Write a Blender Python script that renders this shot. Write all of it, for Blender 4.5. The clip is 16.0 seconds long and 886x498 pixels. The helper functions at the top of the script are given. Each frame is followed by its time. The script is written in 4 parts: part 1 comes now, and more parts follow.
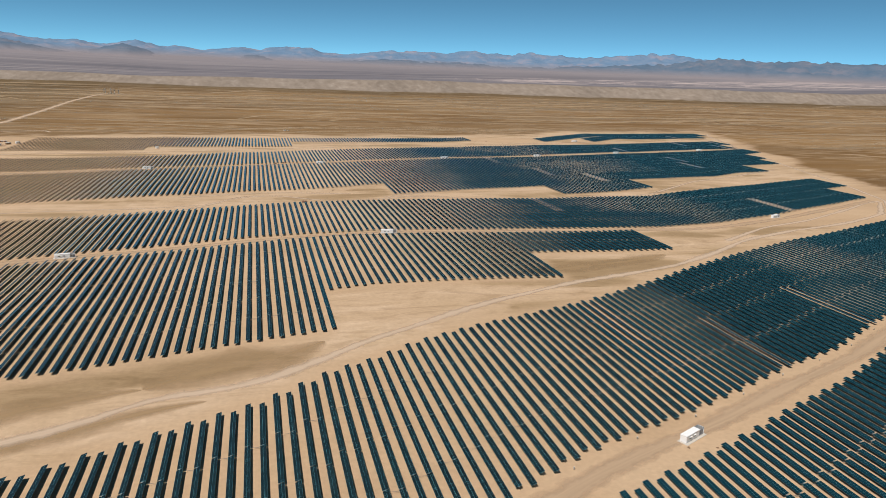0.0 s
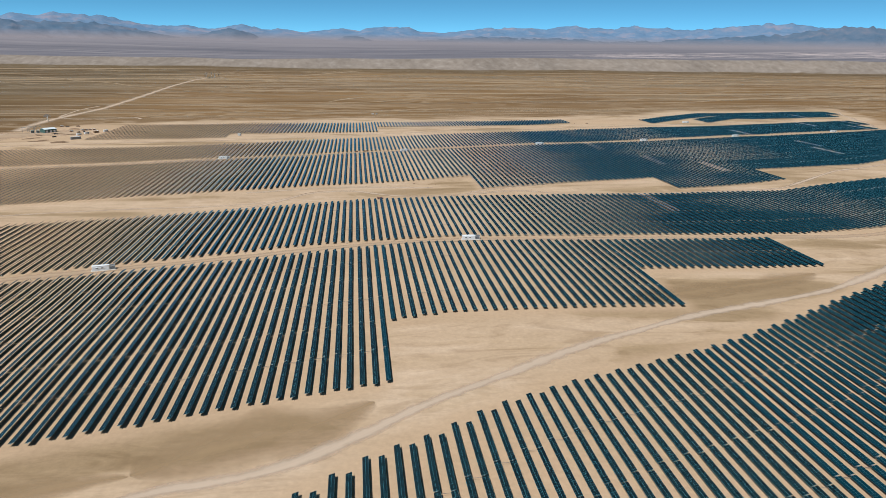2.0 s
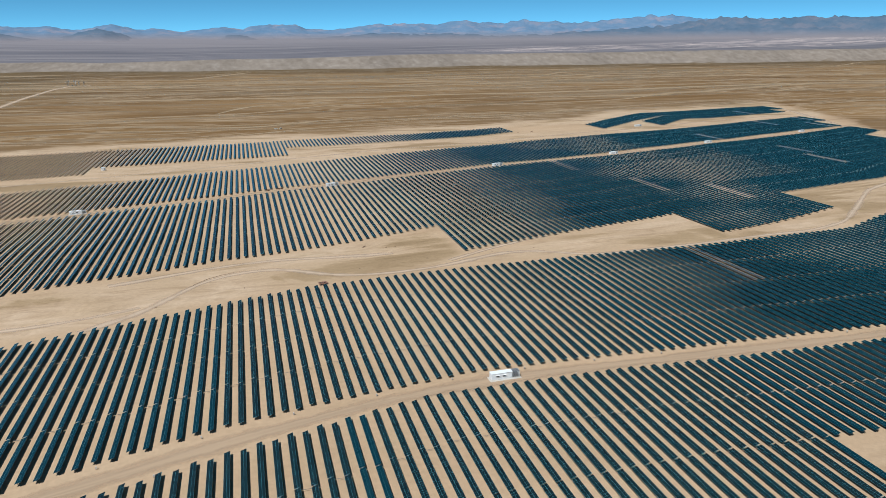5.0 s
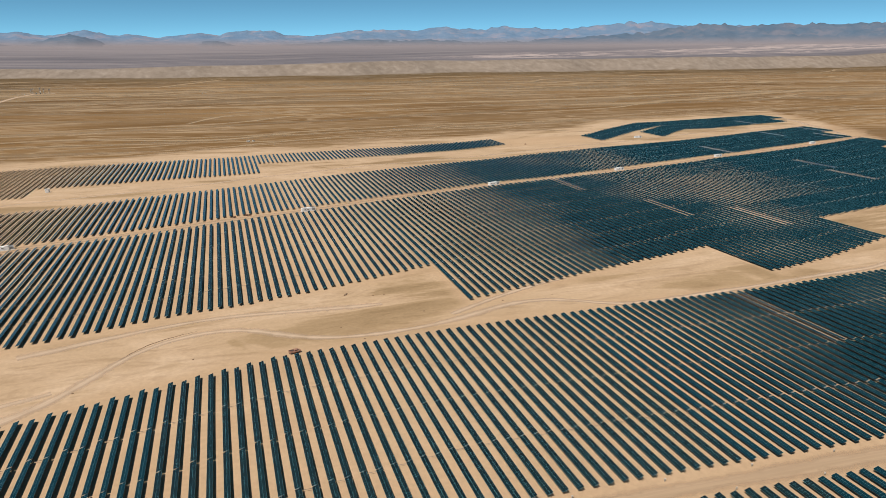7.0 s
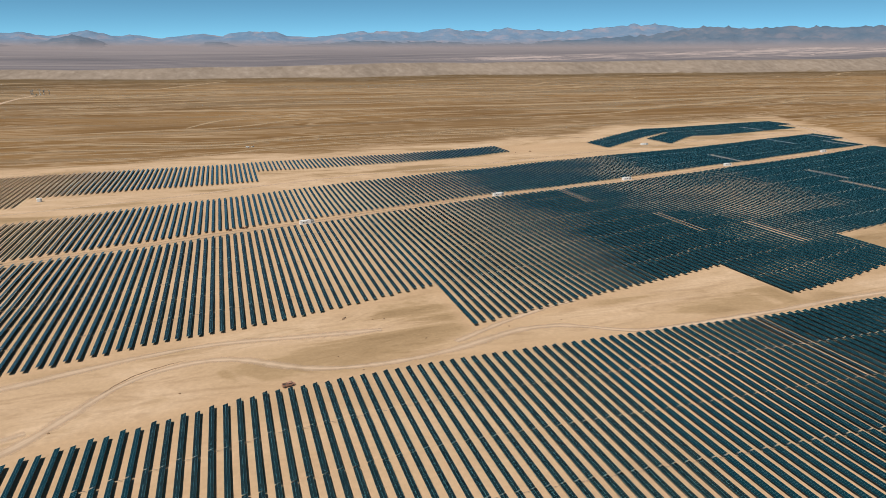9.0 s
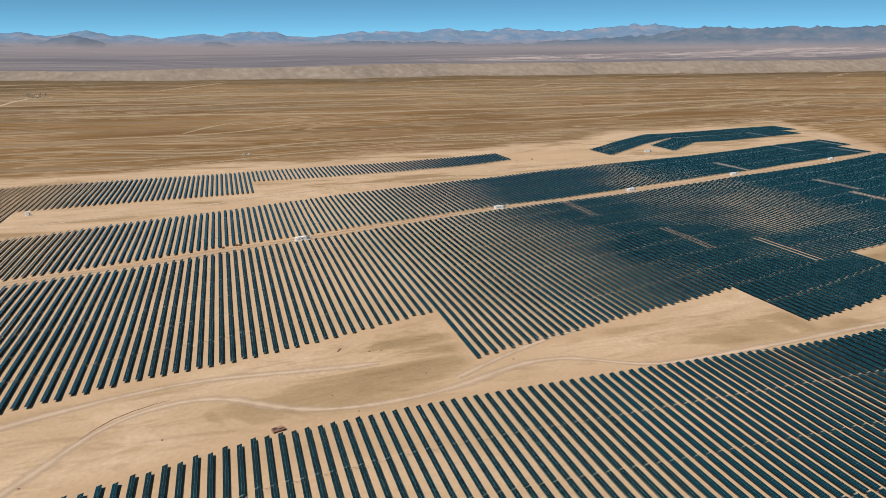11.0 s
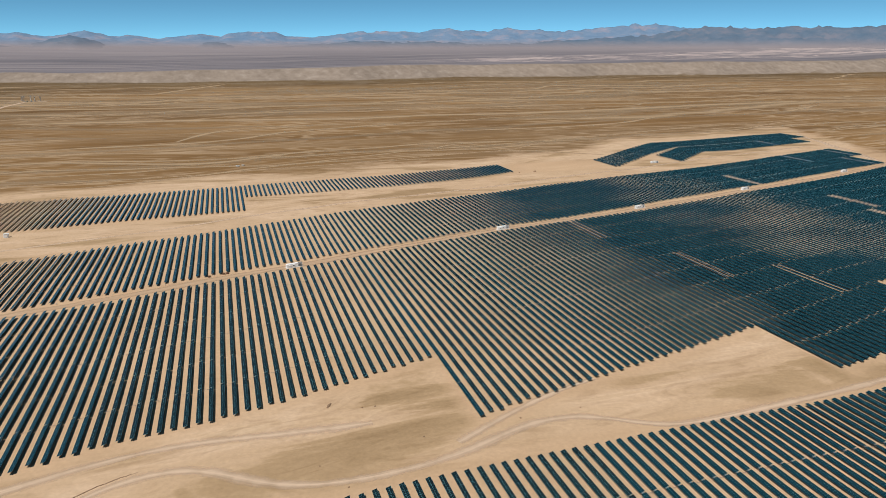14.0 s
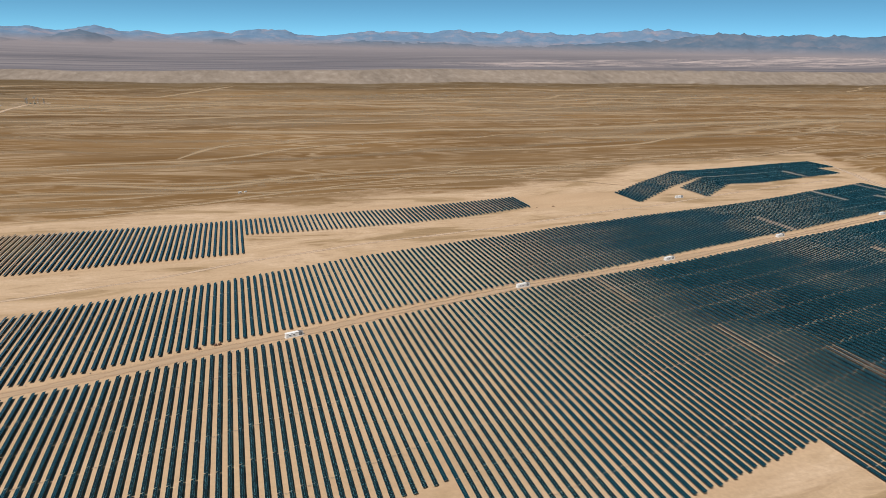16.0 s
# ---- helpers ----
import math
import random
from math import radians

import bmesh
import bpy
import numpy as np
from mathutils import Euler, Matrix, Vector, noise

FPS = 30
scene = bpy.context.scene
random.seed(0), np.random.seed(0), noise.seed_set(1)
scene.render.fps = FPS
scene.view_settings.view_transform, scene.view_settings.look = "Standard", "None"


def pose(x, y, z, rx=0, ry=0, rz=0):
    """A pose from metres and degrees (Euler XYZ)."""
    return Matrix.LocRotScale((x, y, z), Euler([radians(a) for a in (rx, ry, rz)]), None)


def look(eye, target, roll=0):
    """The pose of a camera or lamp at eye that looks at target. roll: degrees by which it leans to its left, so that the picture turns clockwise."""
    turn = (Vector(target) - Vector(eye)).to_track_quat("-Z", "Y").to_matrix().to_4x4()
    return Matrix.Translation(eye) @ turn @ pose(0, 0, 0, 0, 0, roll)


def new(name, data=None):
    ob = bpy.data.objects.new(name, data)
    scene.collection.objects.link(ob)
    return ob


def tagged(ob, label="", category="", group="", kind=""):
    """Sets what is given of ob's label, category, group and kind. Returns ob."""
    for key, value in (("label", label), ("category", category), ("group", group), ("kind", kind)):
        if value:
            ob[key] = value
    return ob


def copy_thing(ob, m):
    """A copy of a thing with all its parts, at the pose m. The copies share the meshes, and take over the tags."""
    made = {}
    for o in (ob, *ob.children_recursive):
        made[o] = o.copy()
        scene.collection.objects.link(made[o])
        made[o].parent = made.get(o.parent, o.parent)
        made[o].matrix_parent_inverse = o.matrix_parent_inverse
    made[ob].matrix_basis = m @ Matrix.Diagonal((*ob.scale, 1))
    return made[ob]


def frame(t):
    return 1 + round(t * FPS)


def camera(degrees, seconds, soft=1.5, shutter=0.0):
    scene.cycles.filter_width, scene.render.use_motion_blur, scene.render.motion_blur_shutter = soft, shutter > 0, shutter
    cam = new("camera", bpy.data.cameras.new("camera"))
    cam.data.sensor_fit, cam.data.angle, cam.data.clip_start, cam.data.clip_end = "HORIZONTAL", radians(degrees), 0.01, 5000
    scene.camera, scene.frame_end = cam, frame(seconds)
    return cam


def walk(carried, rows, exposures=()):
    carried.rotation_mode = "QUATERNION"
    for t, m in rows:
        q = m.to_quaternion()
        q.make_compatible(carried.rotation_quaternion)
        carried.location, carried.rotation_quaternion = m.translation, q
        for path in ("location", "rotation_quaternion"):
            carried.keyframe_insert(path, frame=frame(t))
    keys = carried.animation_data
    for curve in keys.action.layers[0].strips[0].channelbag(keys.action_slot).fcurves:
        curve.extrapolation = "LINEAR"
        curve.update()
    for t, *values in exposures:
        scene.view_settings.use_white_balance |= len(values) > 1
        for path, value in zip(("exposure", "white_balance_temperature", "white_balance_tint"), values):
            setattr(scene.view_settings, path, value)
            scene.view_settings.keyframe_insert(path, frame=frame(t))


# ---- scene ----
# A solar farm in a desert plain, seen from a drone. All lengths are at half scale, so that the fast flight keeps
# within four metres per tenth of a second.
cam = camera(64.5, 16.0, soft=0.5)
walk(cam, [
    (0, look((29.37, -6.27, 59.46), (80.27, 180.95, 10.91), 2.22)),
    (0.5, look((30.53, -3.70, 59.56), (80.80, 183.74, 11.18), 1.97)),
    (1, look((32.69, 2.41, 59.51), (83.13, 189.87, 11.41), 1.42)),
    (1.1, look((33.57, 5.17, 59.50), (84.00, 192.60, 11.29), 1.30)),
    (1.3, look((35.33, 10.68, 59.48), (85.32, 196.47, 4.86), 0.85)),
    (1.5, look((37.09, 16.19, 59.47), (87.05, 201.87, 4.47), 0.65)),
    (2, look((40.95, 31.94, 59.66), (65.00, 222.72, 4.67), 0.87)),
    (2.5, look((43.21, 49.50, 59.72), (30.35, 241.19, 4.12), 1.08)),
    (3, look((42.23, 67.60, 59.98), (-0.20, 254.79, 3.77), 1.12)),
    (3.2, look((41.27, 74.86, 60.00), (-6.92, 260.74, 4.07), 0.99)),
    (3.5, look((39.82, 85.75, 60.02), (-3.33, 272.76, 3.76), 0.86)),
    (4, look((36.24, 103.13, 60.00), (14.17, 293.91, 4.17), 0.71)),
    (4.5, look((33.37, 119.92, 60.46), (49.22, 311.33, 4.67), 0.26)),
    (5, look((33.14, 134.91, 61.41), (85.07, 319.80, 5.55), -0.34)),
    (5.2, look((33.56, 141.61, 61.82), (90.63, 325.07, 6.28), -0.44)),
    (5.7, look((36.29, 156.30, 61.63), (93.43, 339.85, 6.45), -0.39)),
    (6.2, look((37.98, 165.59, 61.40), (95.20, 349.22, 6.58), -0.35)),
    (6.8, look((39.27, 173.05, 61.12), (96.58, 356.78, 6.71), -0.30)),
    (7.5, look((40.34, 179.32, 60.77), (97.74, 363.16, 6.87), -0.22)),
    (8, look((41.01, 180.59, 61.64), (98.04, 364.55, 7.73), -0.25)),
    (8.5, look((41.74, 182.91, 62.57), (98.64, 366.93, 8.70), -0.15)),
    (9, look((42.28, 185.26, 63.42), (99.17, 369.27, 9.51), -0.06)),
    (11.5, look((46.13, 197.84, 68.34), (102.97, 381.81, 14.26), -0.10)),
    (12, look((47.01, 200.66, 69.12), (103.92, 384.61, 15.08), -0.16)),
    (12.5, look((47.77, 203.12, 70.27), (104.65, 387.08, 16.20), -0.09)),
    (13, look((48.68, 205.79, 71.07), (105.53, 389.73, 16.93), -0.08)),
    (13.5, look((49.19, 208.77, 72.17), (106.34, 392.60, 17.94), -0.02)),
    (14, look((50.25, 211.33, 73.09), (107.12, 395.23, 18.82), -0.08)),
    (14.5, look((50.98, 214.64, 74.06), (108.14, 398.47, 19.85), -0.03)),
    (15, look((52.81, 222.67, 78.71), (108.83, 406.71, 24.03), -0.14)),
    (15.5, look((55.30, 231.59, 83.61), (111.08, 415.69, 28.89), 0.06)),
    (16, look((55.26, 240.53, 88.61), (110.62, 424.80, 33.99), 1.07)),
], exposures=[(0, 0.04, 6450, 10), (1.2, 0.04, 6450, 10), (1.6, 0.05, 6250, 9), (2.0, 0.07, 5800, 6), (2.6, 0.08, 5450, 2), (3.2, 0.10, 5400, 0), (4.2, 0.09, 5420, 1), (5.0, 0.05, 5650, 4), (6.8, 0.07, 6650, 10), (9.4, 0.07, 6650, 10), (11.3, 0.04, 6420, 10), (16, 0.04, 6420, 10)])

# ---- light ----
SUN_ELEV, SUN_TURN = radians(58), radians(-132)
world = bpy.data.worlds.new("desert_sky")
scene.world = world
world.use_nodes = True
wn, wl = world.node_tree.nodes, world.node_tree.links
wn.clear()
sky = wn.new("ShaderNodeTexSky")
sky.sky_type, sky.sun_disc = "NISHITA", False
sky.sun_elevation, sky.sun_rotation = SUN_ELEV, SUN_TURN
sky.altitude, sky.air_density, sky.dust_density, sky.ozone_density = 5000, 0.30, 0.35, 2.0
back = wn.new("ShaderNodeBackground")
back.inputs["Strength"].default_value = 0.14
tint = wn.new("ShaderNodeMix")
tint.data_type, tint.blend_type = "RGBA", "MULTIPLY"
tint.inputs[0].default_value, tint.inputs[7].default_value = 1.0, (0.76, 1.20, 0.97, 1)
wl.new(sky.outputs[0], tint.inputs[6])
wl.new(tint.outputs[2], back.inputs["Color"])
wl.new(back.outputs[0], wn.new("ShaderNodeOutputWorld").inputs["Surface"])
sun = new("sun", bpy.data.lights.new("sun", "SUN"))
sun.data.energy, sun.data.angle, sun.data.color = 5.0, radians(0.5), (1.0, 0.938, 0.885)
sun.matrix_world = look((0, 0, 0), (-math.sin(SUN_TURN), -math.cos(SUN_TURN), -math.tan(SUN_ELEV)))


# ---- material helpers ----
def material(name):
    m = bpy.data.materials.new(name)
    m.use_nodes = True
    return m, m.node_tree.nodes, m.node_tree.links, m.node_tree.nodes["Principled BSDF"]


def ramp(nodes, stops):
    r = nodes.new("ShaderNodeValToRGB")
    while len(r.color_ramp.elements) < len(stops):
        r.color_ramp.elements.new(0.5)
    for e, (p, c) in zip(r.color_ramp.elements, stops):
        e.position, e.color = p, (*c, 1) if len(c) == 3 else c
    return r


def noise_at(nodes, links, scale, stretch=(1, 1, 1), detail=5.0, rough=0.55, source="Object", warp=0.0):
    tc = nodes.new("ShaderNodeTexCoord")
    mp = nodes.new("ShaderNodeMapping")
    mp.inputs["Scale"].default_value = stretch
    links.new(tc.outputs[source], mp.inputs[0])
    n = nodes.new("ShaderNodeTexNoise")
    n.inputs["Scale"].default_value, n.inputs["Detail"].default_value, n.inputs["Roughness"].default_value = scale, detail, rough
    n.inputs["Distortion"].default_value = warp
    links.new(mp.outputs[0], n.inputs["Vector"])
    return n


def mixed(nodes, links, fac, a, b, blend="MIX"):
    m = nodes.new("ShaderNodeMix")
    m.data_type, m.blend_type = "RGBA", blend
    for socket, v in ((m.inputs[0], fac), (m.inputs[6], a), (m.inputs[7], b)):
        if isinstance(v, (int, float)):
            socket.default_value = v
        elif isinstance(v, tuple):
            socket.default_value = (*v, 1)
        else:
            links.new(v, socket)
    return m.outputs[2]


def bumped(nodes, links, bsdf, height, strength, distance):
    b = nodes.new("ShaderNodeBump")
    b.inputs["Strength"].default_value, b.inputs["Distance"].default_value = strength, distance
    links.new(height, b.inputs["Height"])
    links.new(b.outputs[0], bsdf.inputs["Normal"])


def plain(name, colour, rough=0.5, metal=0.0, vary=0.15, scale=3.0):
    """A painted or metal surface with slight blotches of dust."""
    m, nodes, links, bsdf = material(name)
    n = noise_at(nodes, links, scale)
    low = tuple(c * (1 - vary) for c in colour)
    links.new(mixed(nodes, links, n.outputs[0], low, colour), bsdf.inputs["Base Color"])
    bsdf.inputs["Roughness"].default_value, bsdf.inputs["Metallic"].default_value = rough, metal
    return m


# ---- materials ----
# gravel of the mountain fans with distance haze put into the colour
FAN_HAZED = (0.222, 0.20, 0.208)
SAND, SAND_PALE, DESERT, DESERT_DARK = (0.462, 0.320, 0.196), (0.53, 0.395, 0.265), (0.214, 0.124, 0.050), (0.148, 0.085, 0.036)


def ground_material():
    m, nodes, links, bsdf = material("desert_ground")
    graded = nodes.new("ShaderNodeAttribute")
    graded.attribute_name = "zone"
    sep = nodes.new("ShaderNodeSeparateColor")
    links.new(graded.outputs["Color"], sep.inputs[0])
    # graded sand of the farm: soft blotches and fine grain
    blotch = noise_at(nodes, links, 0.021, (0.6, 1.9, 1), 7, 0.55, warp=0.9)
    grain = noise_at(nodes, links, 0.9, (1, 1, 1), 8, 0.7)
    even = ramp(nodes, [(0.35, (0.43, 0.297, 0.18)), (0.52, SAND), (0.68, (0.49, 0.347, 0.218))])
    links.new(blotch.outputs[0], even.inputs[0])
    # in the washes smooth olive crusts lie between drifts of pale sand
    br = ramp(nodes, [(0.36, (0.30, 0.205, 0.112)), (0.435, (0.36, 0.25, 0.142)), (0.462, (0.445, 0.314, 0.193)), (0.55, (0.475, 0.338, 0.215)), (0.60, (0.52, 0.378, 0.25)), (0.63, (0.47, 0.335, 0.21)), (0.70, (0.545, 0.405, 0.272))])
    links.new(blotch.outputs[0], br.inputs[0])
    swirl = noise_at(nodes, links, 0.075, (0.5, 1.5, 1), 5, 0.6, warp=2.6)
    sw = ramp(nodes, [(0.34, (0.82, 0.80, 0.77)), (0.48, (1, 1, 1)), (0.56, (1.0, 1.0, 1.0)), (0.62, (1.08, 1.09, 1.11)), (0.70, (0.98, 0.97, 0.96))])
    links.new(swirl.outputs[0], sw.inputs[0])
    drift = mixed(nodes, links, 1.0, br.outputs[0], sw.outputs[0], "MULTIPLY")
    wash = nodes.new("ShaderNodeAttribute")
    wash.attribute_name = "wash"
    sand = mixed(nodes, links, wash.outputs["Fac"], even.outputs[0], drift)
    gr = ramp(nodes, [(0.25, (0.82, 0.82, 0.82)), (0.75, (1.06, 1.06, 1.06))])
    links.new(grain.outputs[0], gr.inputs[0])
    sand = mixed(nodes, links, 1.0, sand, gr.outputs[0], "MULTIPLY")
    # open desert: long pale streaks over brown gravel
    streak = noise_at(nodes, links, 0.0075, (0.30, 2.6, 1), 9, 0.66, warp=0.9)
    sr = ramp(nodes, [(0.26, DESERT_DARK), (0.46, DESERT), (0.56, (0.225, 0.142, 0.070)), (0.61, (0.265, 0.176, 0.096)), (0.65, (0.24, 0.153, 0.077)), (0.75, (0.29, 0.198, 0.11))])
    links.new(streak.outputs[0], sr.inputs[0])
    # thin pale runnels that wind across the slope
    runnel = noise_at(nodes, links, 0.0085, (0.42, 2.0, 1), 6, 0.5, warp=1.1)
    rn = ramp(nodes, [(0.385, (0, 0, 0)), (0.41, (0.9, 0.9, 0.9)), (0.43, (0, 0, 0)), (0.47, (0, 0, 0)), (0.495, (1, 1, 1)), (0.525, (0, 0, 0)), (0.57, (0, 0, 0)), (0.59, (0.9, 0.9, 0.9)), (0.62, (0, 0, 0))])
    links.new(runnel.outputs[0], rn.inputs[0])
    fade = noise_at(nodes, links, 0.006, (1, 1, 1), 3)
    fr = ramp(nodes, [(0.36, (0.08, 0.08, 0.08)), (0.60, (0.72, 0.72, 0.72))])
    links.new(fade.outputs[0], fr.inputs[0])
    thin = mixed(nodes, links, 1.0, rn.outputs[0], fr.outputs[0], "MULTIPLY")
    wide = noise_at(nodes, links, 0.0032, (0.6, 1.5, 1), 6, 0.6, warp=0.7)
    wr = ramp(nodes, [(0.34, (0.66, 0.62, 0.55)), (0.5, (0.90, 0.88, 0.83)), (0.66, (1.15, 1.15, 1.12))])
    links.new(wide.outputs[0], wr.inputs[0])
    desert = mixed(nodes, links, 1.0, sr.outputs[0], wr.outputs[0], "MULTIPLY")
    desert = mixed(nodes, links, thin, desert, (0.43, 0.32, 0.205))
    desert = mixed(nodes, links, 1.0, desert, gr.outputs[0], "MULTIPLY")
    # desert colour turns darker and greyer to the left and towards the scarp
    tone = nodes.new("ShaderNodeAttribute")
    tone.attribute_name = "gravel"
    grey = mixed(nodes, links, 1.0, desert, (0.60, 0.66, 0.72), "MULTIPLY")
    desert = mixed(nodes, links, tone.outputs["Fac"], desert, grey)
    # pale eroded bluffs beyond the plain, then a dark plain with salt flats, mauve haze in its colours
    gully = noise_at(nodes, links, 0.05, (1, 0.25, 2.0), 8, 0.62, warp=0.25)
    gl = ramp(nodes, [(0.25, (0.165, 0.133, 0.105)), (0.45, (0.215, 0.175, 0.139)), (0.58, (0.245, 0.202, 0.163)), (0.68, (0.28, 0.237, 0.195)), (0.76, (0.31, 0.265, 0.22))])
    links.new(gully.outputs[0], gl.inputs[0])
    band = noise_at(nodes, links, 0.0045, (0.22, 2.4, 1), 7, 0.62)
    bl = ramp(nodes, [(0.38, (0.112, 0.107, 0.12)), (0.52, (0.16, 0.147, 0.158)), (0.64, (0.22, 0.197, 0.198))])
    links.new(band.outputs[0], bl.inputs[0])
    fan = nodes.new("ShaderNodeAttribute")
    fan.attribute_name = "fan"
    plain_far = mixed(nodes, links, fan.outputs["Fac"], bl.outputs[0], FAN_HAZED)
    # salt crusts in broken flats
    salt = noise_at(nodes, links, 0.016, (0.30, 1.4, 1), 9, 0.74, warp=0.8)
    am = nodes.new("ShaderNodeMath")
    am.operation = "MULTIPLY_ADD"
    am.inputs[1].default_value, am.inputs[2].default_value = 0.315, -0.28
    links.new(graded.outputs["Alpha"], am.inputs[0])
    sm = nodes.new("ShaderNodeMath")
    sm.operation = "ADD"
    links.new(am.outputs[0], sm.inputs[0])
    links.new(salt.outputs[0], sm.inputs[1])
    sl = ramp(nodes, [(0.51, (0, 0, 0)), (0.57, (0.55, 0.55, 0.55)), (0.66, (1, 1, 1))])
    links.new(sm.outputs[0], sl.inputs[0])
    plain_far = mixed(nodes, links, sl.outputs[0], plain_far, (0.46, 0.38, 0.35))
    rag = noise_at(nodes, links, 0.06, (0.7, 1.5, 1), 7, 0.65, warp=0.8)
    rm = nodes.new("ShaderNodeMath")
    rm.operation = "MULTIPLY_ADD"
    rm.inputs[1].default_value = 1.1
    links.new(rag.outputs[0], rm.inputs[0])
    links.new(sep.outputs[0], rm.inputs[2])
    rr = ramp(nodes, [(0.44, (0, 0, 0)), (0.60, (0.8, 0.8, 0.8)), (0.75, (1, 1, 1))])
    half = nodes.new("ShaderNodeMath")
    half.operation = "MULTIPLY"
    half.inputs[1].default_value = 0.5
    links.new(rm.outputs[0], half.inputs[0])
    links.new(half.outputs[0], rr.inputs[0])
    col = mixed(nodes, links, rr.outputs[0], desert, sand)
    col = mixed(nodes, links, sep.outputs[1], col, gl.outputs[0])
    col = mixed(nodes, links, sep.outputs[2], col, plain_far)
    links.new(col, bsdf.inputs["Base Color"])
    bsdf.inputs["Roughness"].default_value = 0.95
    bsdf.inputs["Specular IOR Level"].default_value = 0.15
    bumped(nodes, links, bsdf, grain.outputs[0], 0.35, 0.12)
    return m


def track_material(name, colour, worn, edges=0.25, fade=(0.28, 0.62), most=1.0, stretch=(1, 1, 1)):
    """Driven sand: wheel ruts along the way, fading into the ground at ragged edges."""
    m, nodes, links, bsdf = material(name)
    uv = nodes.new("ShaderNodeUVMap")
    sep = nodes.new("ShaderNodeSeparateXYZ")
    links.new(uv.outputs[0], sep.inputs[0])
    rut = nodes.new("ShaderNodeTexNoise")
    rut.noise_dimensions = "2D"
    mp = nodes.new("ShaderNodeMapping")
    mp.inputs["Scale"].default_value = (0.04, 9, 1)
    links.new(uv.outputs[0], mp.inputs[0])
    links.new(mp.outputs[0], rut.inputs["Vector"])
    rut.inputs["Scale"].default_value, rut.inputs["Detail"].default_value = 1.0, 4
    rr = ramp(nodes, [(0.35, tuple(c * worn for c in colour)), (0.65, colour)])
    links.new(rut.outputs[0], rr.inputs[0])
    links.new(rr.outputs[0], bsdf.inputs["Base Color"])
    bsdf.inputs["Roughness"].default_value, bsdf.inputs["Specular IOR Level"].default_value = 0.95, 0.15
    edge = noise_at(nodes, links, edges, stretch, detail=5)
    fold = nodes.new("ShaderNodeMath")
    fold.operation = "PINGPONG"
    fold.inputs[1].default_value = 0.5
    links.new(sep.outputs[1], fold.inputs[0])
    add = nodes.new("ShaderNodeMath")
    add.operation = "MULTIPLY_ADD"
    links.new(edge.outputs[0], add.inputs[0])
    add.inputs[1].default_value = 0.5
    links.new(fold.outputs[0], add.inputs[2])
    er = ramp(nodes, [(fade[0], (0, 0, 0)), (fade[1], (most, most, most))])
    links.new(add.outputs[0], er.inputs[0])
    links.new(er.outputs[0], bsdf.inputs["Alpha"])
    return m


def panel_material():
    """Dark blue cells under glass, with thin pale joints between modules, by the metres in the UV map."""
    m, nodes, links, bsdf = material("solar_glass_far")
    uv = nodes.new("ShaderNodeUVMap")
    sep = nodes.new("ShaderNodeSeparateXYZ")
    links.new(uv.outputs[0], sep.inputs[0])

    def line(socket, step, half):
        d = nodes.new("ShaderNodeMath")
        d.operation = "PINGPONG"
        d.inputs[1].default_value = step / 2
        links.new(socket, d.inputs[0])
        c = nodes.new("ShaderNodeMath")
        c.operation = "LESS_THAN"
        c.inputs[1].default_value = half
        links.new(d.outputs[0], c.inputs[0])
        return c.outputs[0]

    both = nodes.new("ShaderNodeMath")
    both.operation = "MAXIMUM"
    links.new(line(sep.outputs[0], 0.50, 0.014), both.inputs[0])
    links.new(line(sep.outputs[1], 0.48, 0.014), both.inputs[1])
    links.new(mixed(nodes, links, both.outputs[0], CELL, JOINT), bsdf.inputs["Base Color"])
    bsdf.inputs["Roughness"].default_value = 0.16
    bsdf.inputs["IOR"].default_value = 1.36
    bsdf.inputs["Specular Tint"].default_value = (1.0, 0.95, 0.84, 1)
    return m


def glass_material():
    m, nodes, links, bsdf = material("solar_glass")
    info = nodes.new("ShaderNodeNewGeometry")
    dust = noise_at(nodes, links, 0.6, detail=4)
    a = mixed(nodes, links, info.outputs["Random Per Island"], tuple(c * 0.85 for c in PANE), tuple(c * 1.2 for c in PANE))
    d = nodes.new("ShaderNodeMath")
    d.operation = "MULTIPLY"
    d.inputs[1].default_value = 0.035
    links.new(dust.outputs[0], d.inputs[0])
    links.new(mixed(nodes, links, d.outputs[0], a, (0.30, 0.22, 0.14)), bsdf.inputs["Base Color"])
    bsdf.inputs["Roughness"].default_value = 0.14
    bsdf.inputs["IOR"].default_value = 1.36
    bsdf.inputs["Specular Tint"].default_value = (1.0, 0.95, 0.84, 1)
    return m


CELL, JOINT = (0.0022, 0.0215, 0.0315), (0.06, 0.145, 0.168)
PANE, GRID = (0.0014, 0.0120, 0.0172), (0.09, 0.29, 0.34)
M_GROUND = ground_material()
M_ROAD = track_material("driven_sand", (0.49, 0.35, 0.226), 0.86, most=0.75)
M_TRACK = track_material("pale_track", (0.545, 0.415, 0.298), 0.90, most=0.85)
M_SOFT = track_material("soft_track", (0.56, 0.42, 0.295), 0.84, fade=(0.25, 0.72), most=0.9)
M_RUNNEL = track_material("washed_runnel", (0.39, 0.28, 0.168), 0.84, 0.03, (0.24, 0.66), 0.8, (0.35, 1.4, 1))
M_WASH = track_material("washed_fan", (0.36, 0.265, 0.165), 0.8, 0.012, (0.30, 0.85), 0.6, (0.4, 1, 1))
M_BRAID = track_material("braided_wash", (0.395, 0.285, 0.172), 0.84, 0.02, (0.22, 0.64), 0.82, (0.4, 1.6, 1))
M_FAINT = track_material("faint_track", (0.36, 0.255, 0.155), 0.9)
